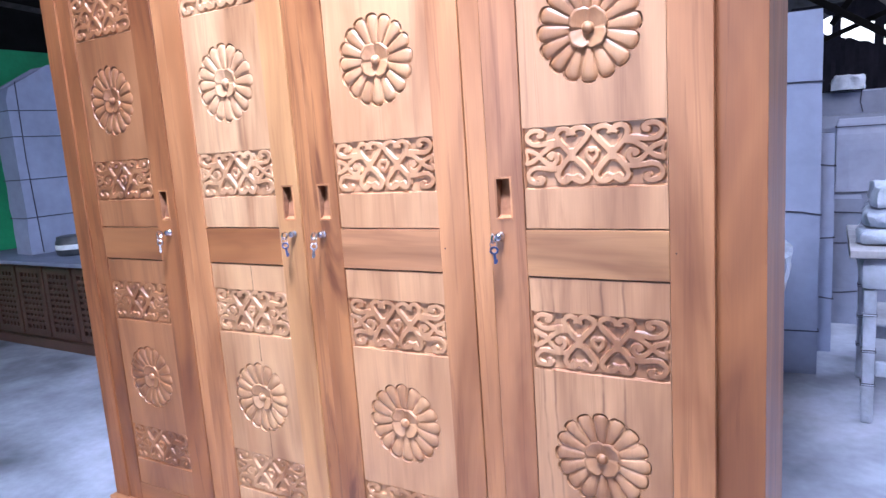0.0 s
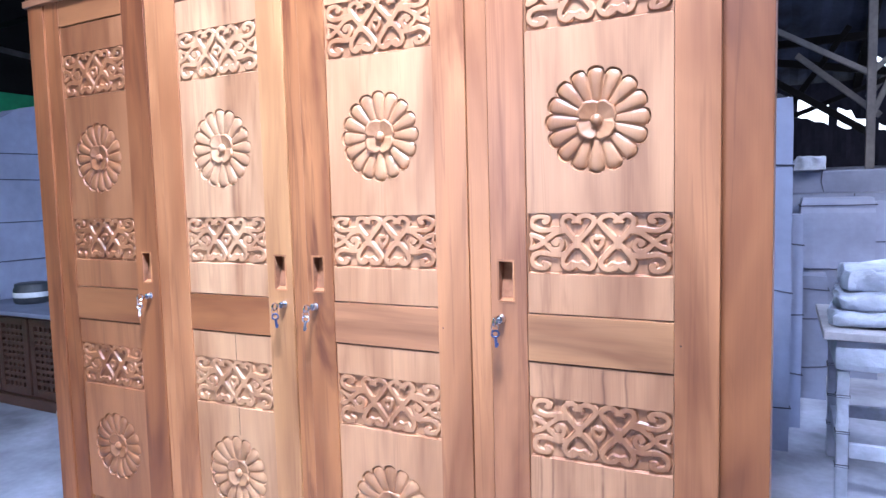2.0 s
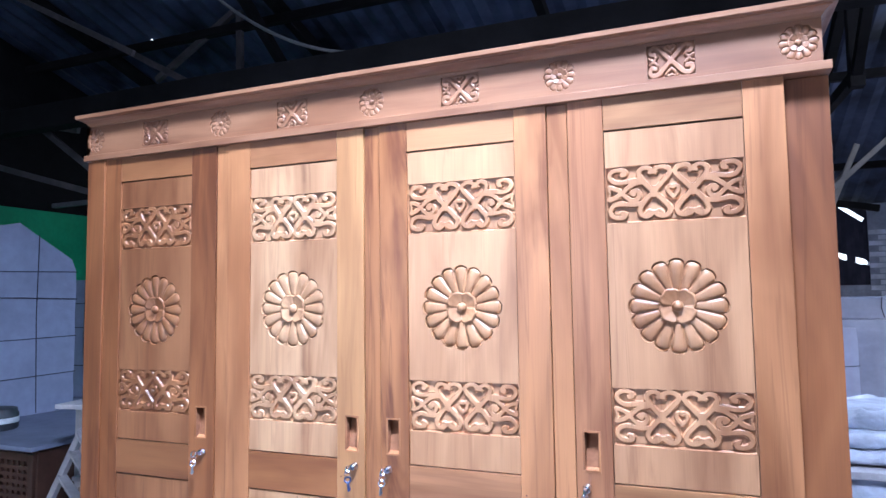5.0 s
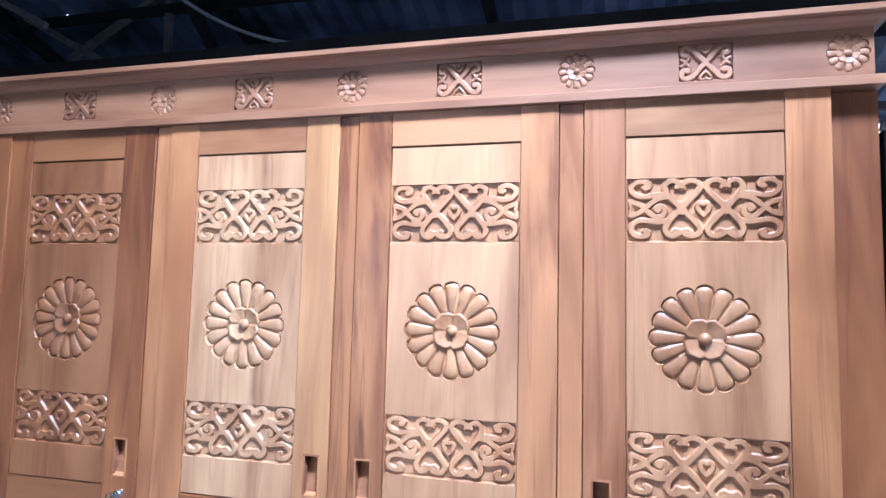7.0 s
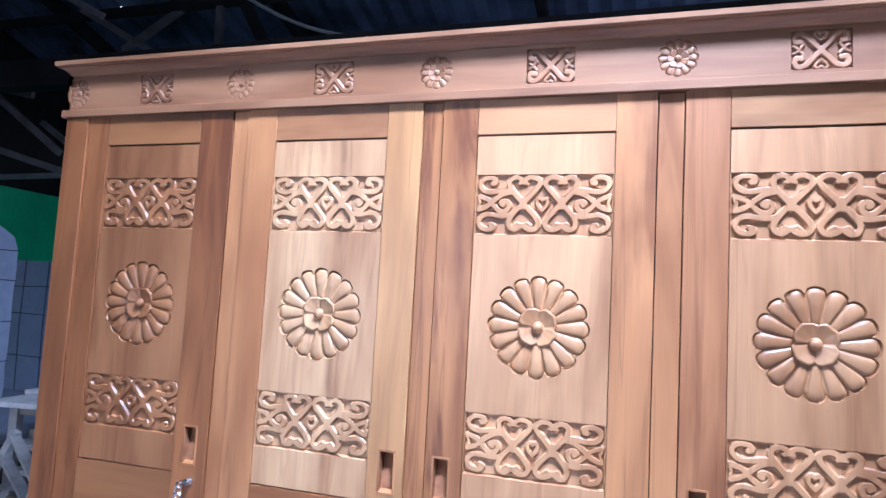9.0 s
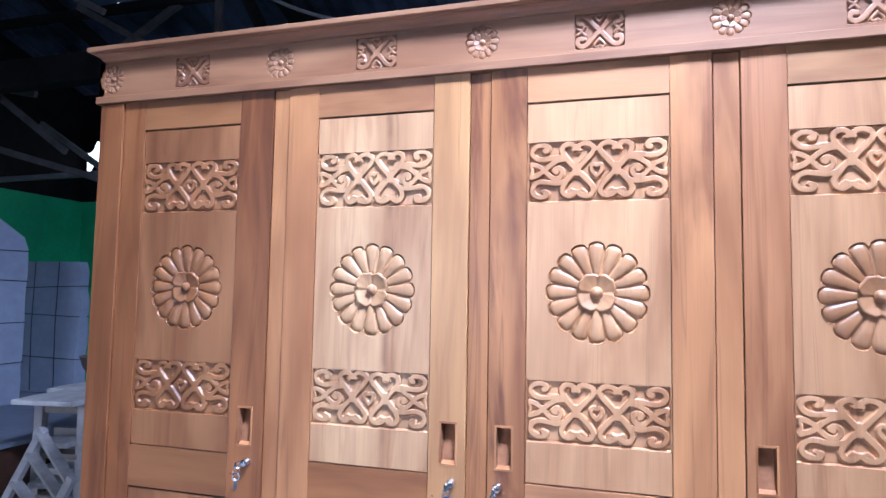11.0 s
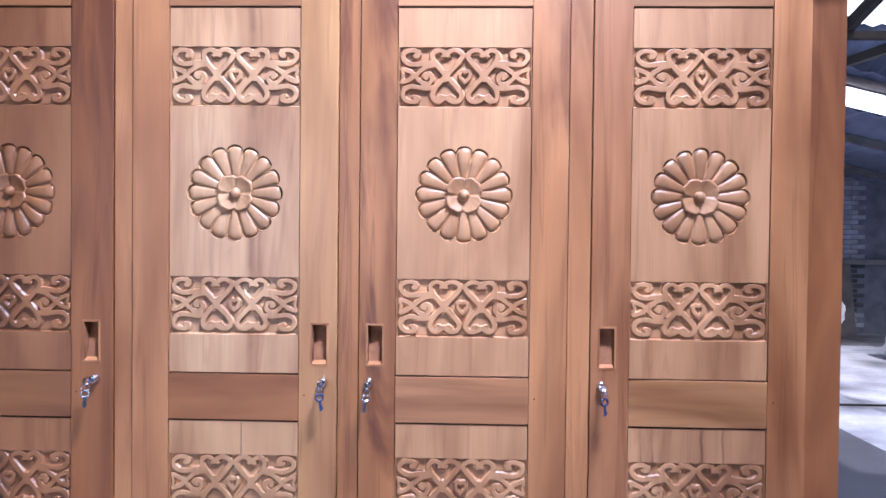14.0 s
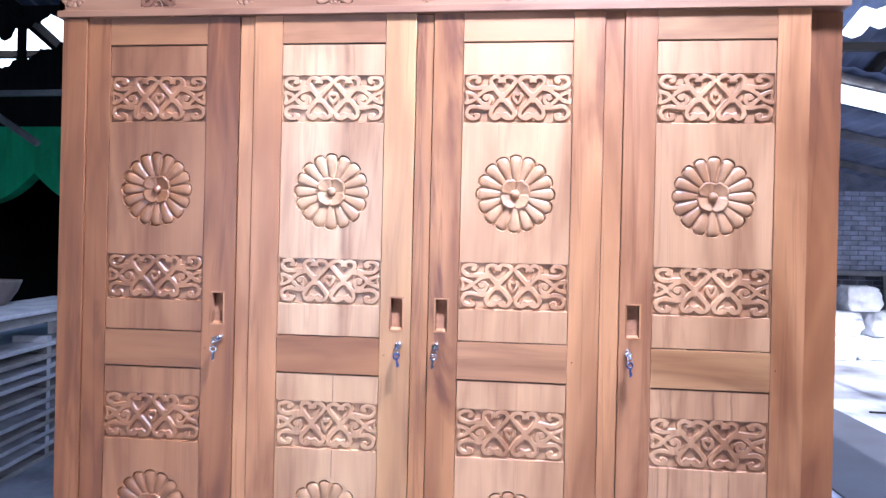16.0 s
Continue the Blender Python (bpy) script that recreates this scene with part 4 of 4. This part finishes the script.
wrapped("wrapped_board", (-0.10, 3.56, 0), (0.15, 0.10, 1.73), 6, "tall board wrapped in white foam and tied with string", (0.22, 0.80, 1.41), (), foam)
wrapped("wrapped_board", (-0.03, 3.95, 0), (0.13, 0.10, 1.16), 4, "narrow board wrapped in white foam standing on the floor", (0.3, 0.62, 1.0), (), foam)
wrapped("wrapped_cabinet", (0.09, 4.62, 0.0), (0.20, 0.24, 0.76), 0, "grey-white foam wrapped cabinet standing on the floor", (0.2, 0.5, 0.68), (), foam_dim)
wrapped("wrapped_box", (0.27, 5.35, 0.0), (0.50, 0.5, 0.74), 0, "dusty foam wrapped crate under a white box", (0.3,), (), foam_dim)
wrapped("wrapped_box", (0.27, 5.35, 0.745), (0.44, 0.5, 0.48), 0, "flat-sided box wrapped in white foam", (0.43,), (), foam)
wrapped("wrapped_board", (0.60, 5.60, 0.0), (0.17, 0.06, 1.19), 0, "narrow panel wrapped in pale foam leaning on a wrapped row", (0.35, 0.9), (), foam)
wrapped("wrapped_row", (0.85, 5.9, 0.0), (2.2, 0.5, 1.25), 0, "long row of furniture wrapped in grey foam", (), (-0.2, 0.1), foam_dim)
wrapped("wrapped_row", (0.85, 5.95, 1.255), (2.3, 0.4, 0.17), 0, "long bundle in grey foam lying on a wrapped row", (), (-0.28, 0.02), foam_dim)
wrapped("wrapped_stool", (0.12, 5.72, 1.43), (0.2, 0.16, 0.10), 0, "small white wrapped stool lying on a bundle", (), (), paper)

# low dark cabinets with lattice doors
CX0, CX1, CY0, CY1, CH = -5.75, -4.0, 2.40, 4.25, 0.64


def lattice_door(parent, x0, x1, z0, z1, y):
    bm = bmesh.new()
    f = 0.045
    for a, b, c, d in ((x0, x0 + f, z0, z1), (x1 - f, x1, z0, z1), (x0 + f, x1 - f, z0, z0 + f), (x0 + f, x1 - f, z1 - f, z1)):
        box(bm, a, b, y, y + 0.022, c, d, 0.003)
    door = part("door", bm, dark_wood, parent, "dark lattice door")
    bm = bmesh.new()
    n = 5
    for k in range(1, n):
        x = x0 + f + (x1 - x0 - 2 * f) * k / n
        box(bm, x - 0.009, x + 0.009, y + 0.005, y + 0.015, z0 + f, z1 - f)
    for k in range(1, 10):
        z = z0 + f + (z1 - z0 - 2 * f) * k / 10
        box(bm, x0 + f, x1 - f, y + 0.003, y + 0.017, z - 0.010, z + 0.010)
    part("lattice", bm, dark_wood, door)
    # Near-black sheet in place of the shade behind the lattice.
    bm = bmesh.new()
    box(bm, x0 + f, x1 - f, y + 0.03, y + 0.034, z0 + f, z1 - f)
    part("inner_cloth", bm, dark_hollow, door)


low_cabinet = thing("low_cabinet", ((CX0 + CX1) / 2, (CY0 + CY1) / 2, 0), "low dark wooden cabinet with lattice doors and dusty top", "cabinet")
bm = bmesh.new()
box(bm, CX0, CX1, CY0 + 0.036, CY1, 0.02, CH - 0.03, 0.004)
box(bm, CX0 - 0.01, CX1 + 0.01, CY0 + 0.01, CY1, 0.0, 0.07, 0.004)
part("body", bm, dark_wood, low_cabinet)
bm = bmesh.new()
box(bm, CX0 - 0.03, CX1 + 0.03, CY0 - 0.03, CY1 + 0.02, CH - 0.028, CH, 0.006)
part("top", bm, foam_dim, low_cabinet, "dusty pale top sheet")
for k in range(5):
    w = (CX1 - CX0) / 5
    lattice_door(low_cabinet, CX0 + w * k + 0.012, CX0 + w * (k + 1) - 0.012, 0.09, CH - 0.05, CY0 + 0.012)

wrapped("wrapped_headboard", (-5.16, 3.02, CH + 0.002), (0.90, 0.24, 1.42), 86, "large curved headboard wrapped in white foam on a low cabinet", (0.28, 0.56, 0.86, 1.06), (-0.42, 0.16), foam, 0.34)
wrapped("wrapped_bundle", (-5.46, 3.95, CH + 0.002), (0.86, 0.10, 1.02), 6, "flat panel wrapped in white foam, tied with crossing string", (0.27, 0.60, 0.82), (-0.25, 0.02, 0.27), foam)
tin = thing("tin", (-4.72, 2.68, CH), "dark round tin with a pale band, standing on a cabinet", "tin")
bm = bmesh.new()
lathe(bm, (-4.72, 2.68, CH), [(0.105, 0.0), (0.118, 0.012), (0.118, 0.10), (0.108, 0.115), (0.108, 0.135), (0.09, 0.14)], 24)
part("can", bm, tin_dark, tin, smooth=True)
bm = bmesh.new()
lathe(bm, (-4.72, 2.68, CH), [(0.1192, 0.045), (0.1202, 0.05), (0.1202, 0.075), (0.1192, 0.08)], 24)
part("band", bm, white_label, tin, smooth=True)

# narrow work table with wrapped legs, and what stands round it
TM = pose(-3.40, 2.40, 0, 0, 0, 9)
table = thing("work_table", (-3.6, 2.9, 0), "narrow pale wooden work table with dusty planks", "table")


def placed(bm):
    bmesh.ops.transform(bm, matrix=TM, verts=bm.verts[:])
    return bm


for x0, x1, y0 in ((-0.36, -0.03, 0.0), (-0.475, -0.365, 0.38)):
    bm = bmesh.new()
    box(bm, x0, x1, y0, 1.5, 0.875, 0.90, 0.004)
    part("top_board", placed(bm), pale_wood, table)
for x, y in ((-0.32, 0.16), (-0.08, 0.16), (-0.42, 1.40), (-0.08, 1.40)):
    bm = bmesh.new()
    box(bm, x - 0.024, x + 0.024, y - 0.024, y + 0.024, 0, 0.874, 0.006)
    part("leg", placed(bm), pale_wood, table)
for a in ((-0.296, -0.104, 0.15, 0.172, 0.815, 0.873), (-0.09, -0.07, 0.185, 1.375, 0.815, 0.873), (-0.445, -0.405, 1.0, 1.375, 0.815, 0.873)):
    bm = bmesh.new()
    box(bm, *a, 0.003)
    part("apron", placed(bm), grey_wood, table)
for k in range(11):
    bm = bmesh.new()
    o = random.uniform(-0.04, 0.04)
    box(bm, -0.29 + o * 0.3, -0.10 + o * 0.3, 0.10 + o, 1.36 + o, 0.001 + 0.066 * k, 0.026 + 0.066 * k, 0.003)
    for y in (0.25, 0.75, 1.2):
        box(bm, -0.30, -0.1, y - 0.02, y + 0.02, 0.027 + 0.066 * k, 0.066 + 0.066 * k)
    solid("plank", placed(bm), pale_wood if k % 3 else grey_wood, "rough sawn plank on stickers in a stack", "plank", "thing", "stacked planks")
bowl = thing("bowl", tuple(TM @ Vector((-0.39, 0.72, 0.90))), "dark turned wooden bowl on a work table", "bowl")
bm = bmesh.new()
lathe(bm, TM @ Vector((-0.39, 0.72, 0.90)), [(0.04, 0.0), (0.07, 0.03), (0.105, 0.085), (0.125, 0.14), (0.129, 0.152), (0.119, 0.152), (0.095, 0.09), (0.045, 0.04)], 28)
part("bowl_body", bm, stone_bowl, bowl, smooth=True)

# slatted frame leaning beside the table
rack = thing("slatted_frame", (-3.75, 2.3, 0), "pale slatted wooden frame leaning beside a table", "frame")
FA, FB, FU, FV = Vector((-4.00, 2.36, 0.02)), Vector((-3.52, 2.17, 0.02)), Vector((0.40, 0.04, 0.74)), Vector((0.32, 0.03, 0.60))
for name, a, b in [("side_rail", FA, FA + FU), ("side_rail", FB, FB + FV), *[("slat", FA + FU * f, FB + FV * f) for f in (0.08, 0.27, 0.46, 0.65, 0.84, 0.97)]]:
    bm = bmesh.new()
    bar(bm, a, b, 0.05 if name == "slat" else 0.035, 0.018 if name == "slat" else 0.035, 0.003)
    part(name, bm, pale_wood, rack)

# packing table on the far side
bench = thing("packing_table", (0.5, 3.25, 0), "table with white wrapped legs, loaded with parcels", "table")
for x, y in ((0.165, 3.0), (0.58, 3.0), (0.165, 3.55), (0.58, 3.55)):
    bm = bmesh.new()
    box(bm, x - 0.022, x + 0.022, y - 0.022, y + 0.022, 0, 0.56, 0.008)
    for z in (0.16, 0.30, 0.45):
        box(bm, x - 0.026, x + 0.026, y - 0.026, y + 0.026, z, z + 0.012, 0.003, 1)
    part("leg", bm, [paper, string], bench, "leg wrapped in white paper")
for a in ((0.19, 0.555, 2.985, 3.015, 0.20, 0.26), (0.15, 0.18, 3.03, 3.52, 0.20, 0.26), (0.19, 0.555, 3.535, 3.565, 0.20, 0.26)):
    bm = bmesh.new()
    box(bm, *a, 0.006)
    part("stretcher", bm, paper, bench)
bm = bmesh.new()
box(bm, 0.13, 0.61, 2.96, 3.6, 0.56, 0.69, 0.03)
part("apron", bm, paper, bench, "apron wrapped in white paper")
bm = bmesh.new()
box(bm, 0.09, 0.63, 2.93, 3.65, 0.692, 0.725, 0.006)
part("tabletop", bm, pale_wood, bench)
for k, (x, y, w, d, h, z) in enumerate(((0.37, 3.25, 0.48, 0.5, 0.06, 0.727), (0.38, 3.3, 0.46, 0.48, 0.07, 0.79), (0.39, 3.34, 0.44, 0.44, 0.09, 0.862))):
    wrapped("parcel", (x, y, z), (w, d, h), random.uniform(-5, 5), "crumpled white paper parcel on a packing table", (), (), paper, category="parcel", puff=0.08)
# Dark flat sheet laid where the floor lies in shadow.
bm = bmesh.new()
box(bm, 0.9, 1.85, 2.2, 5.6, 0.002, 0.012, 0.003)
solid("rubber_sheet", bm, shade_sheet, "dark grey sheet that stands in for shaded floor", "mat", "thing")
for k, (x, y, z) in enumerate([(3.25, 8.4, 0), (3.68, 8.45, 0), (3.3, 8.45, 0.31), (3.75, 8.42, 0.31), (3.5, 8.4, 0.62), (4.25, 7.4, 0)]):
    wrapped("sack", (x, y, z), (0.42, 0.46, 0.305), random.uniform(-15, 15), "bulging white sack in a pile on the floor", (), (), sacking, category="sack", puff=0.16)
bm = bmesh.new()
box(bm, -0.2, 0.2, -0.012, 0.012, 0, 1.05, 0.004, 0, pose(4.62, 9.42, 0.005, -10, 0, 4))
solid("leaning_board", bm, pale_timber, "pale board leaning against a brick wall", "board", "thing")
bm = bmesh.new()
box(bm, 2.1, 4.6, 5.32, 5.35, 0.002, 0.014, 0.003)
solid("lath", bm, roof_timber, "thin dark lath lying on the floor", "lath", "thing")

# small wrapped table with turned feet behind the wardrobe
side_table = thing("side_table", (-0.35, 2.4, 0), "small wrapped table with brown turned feet", "table")
for x, y in ((-0.15, 2.3), (-0.55, 2.3), (-0.15, 2.62), (-0.55, 2.62)):
    bm = bmesh.new()
    lathe(bm, (x, y, 0), [(0.016, 0), (0.026, 0.02), (0.03, 0.05), (0.018, 0.085), (0.03, 0.12), (0.034, 0.15), (0.03, 0.18), (0.02, 0.2), (0.026, 0.215)], 16)
    part("foot", bm, teak_red, side_table, "turned brown foot", smooth=True)
    bm = bmesh.new()
    box(bm, x - 0.02, x + 0.02, y - 0.02, y + 0.02, 0.216, 0.70, 0.008)
    part("leg", bm, paper, side_table, "leg wrapped in white paper")
bm = bmesh.new()
box(bm, -0.61, -0.10, 2.24, 2.68, 0.701, 0.72, 0.004)
part("tabletop", bm, pale_wood, side_table)
wrapped("parcel", (-0.35, 2.46, 0.722), (0.5, 0.4, 0.09), 2, "white paper parcel on a small table", (), (), paper, category="parcel")

# bricks of the far wall
random.seed(5)
shapes = []
for w, m in ((0.2, grey_brick), (0.198, grey_brick), (0.2, damp_brick)):
    bm = bmesh.new()
    box(bm, 0, w, 0.0, 0.03, 0, 0.06)
    shapes.append(finish(bm, m, "brick"))
rest = bmesh.new()
for r in range(31):
    z = 0.02 + 0.073 * r
    for k in range(16):
        x = 1.6 + 0.215 * k + (0.107 if r % 2 else 0)
        y = 9.8 - random.uniform(0.004, 0.02)
        if 2.45 < x < 5.2 and r > 3:
            part("brick", shapes[2 if r < 14 else (k + r) % 2], None, wall_far, at=(x, y, z))
        else:
            box(rest, x, x + 0.2, y, 9.79, z, z + 0.06)
part("brickwork", rest, grey_brick, wall_far, "sooty bricks")["kind"] = "stuff"
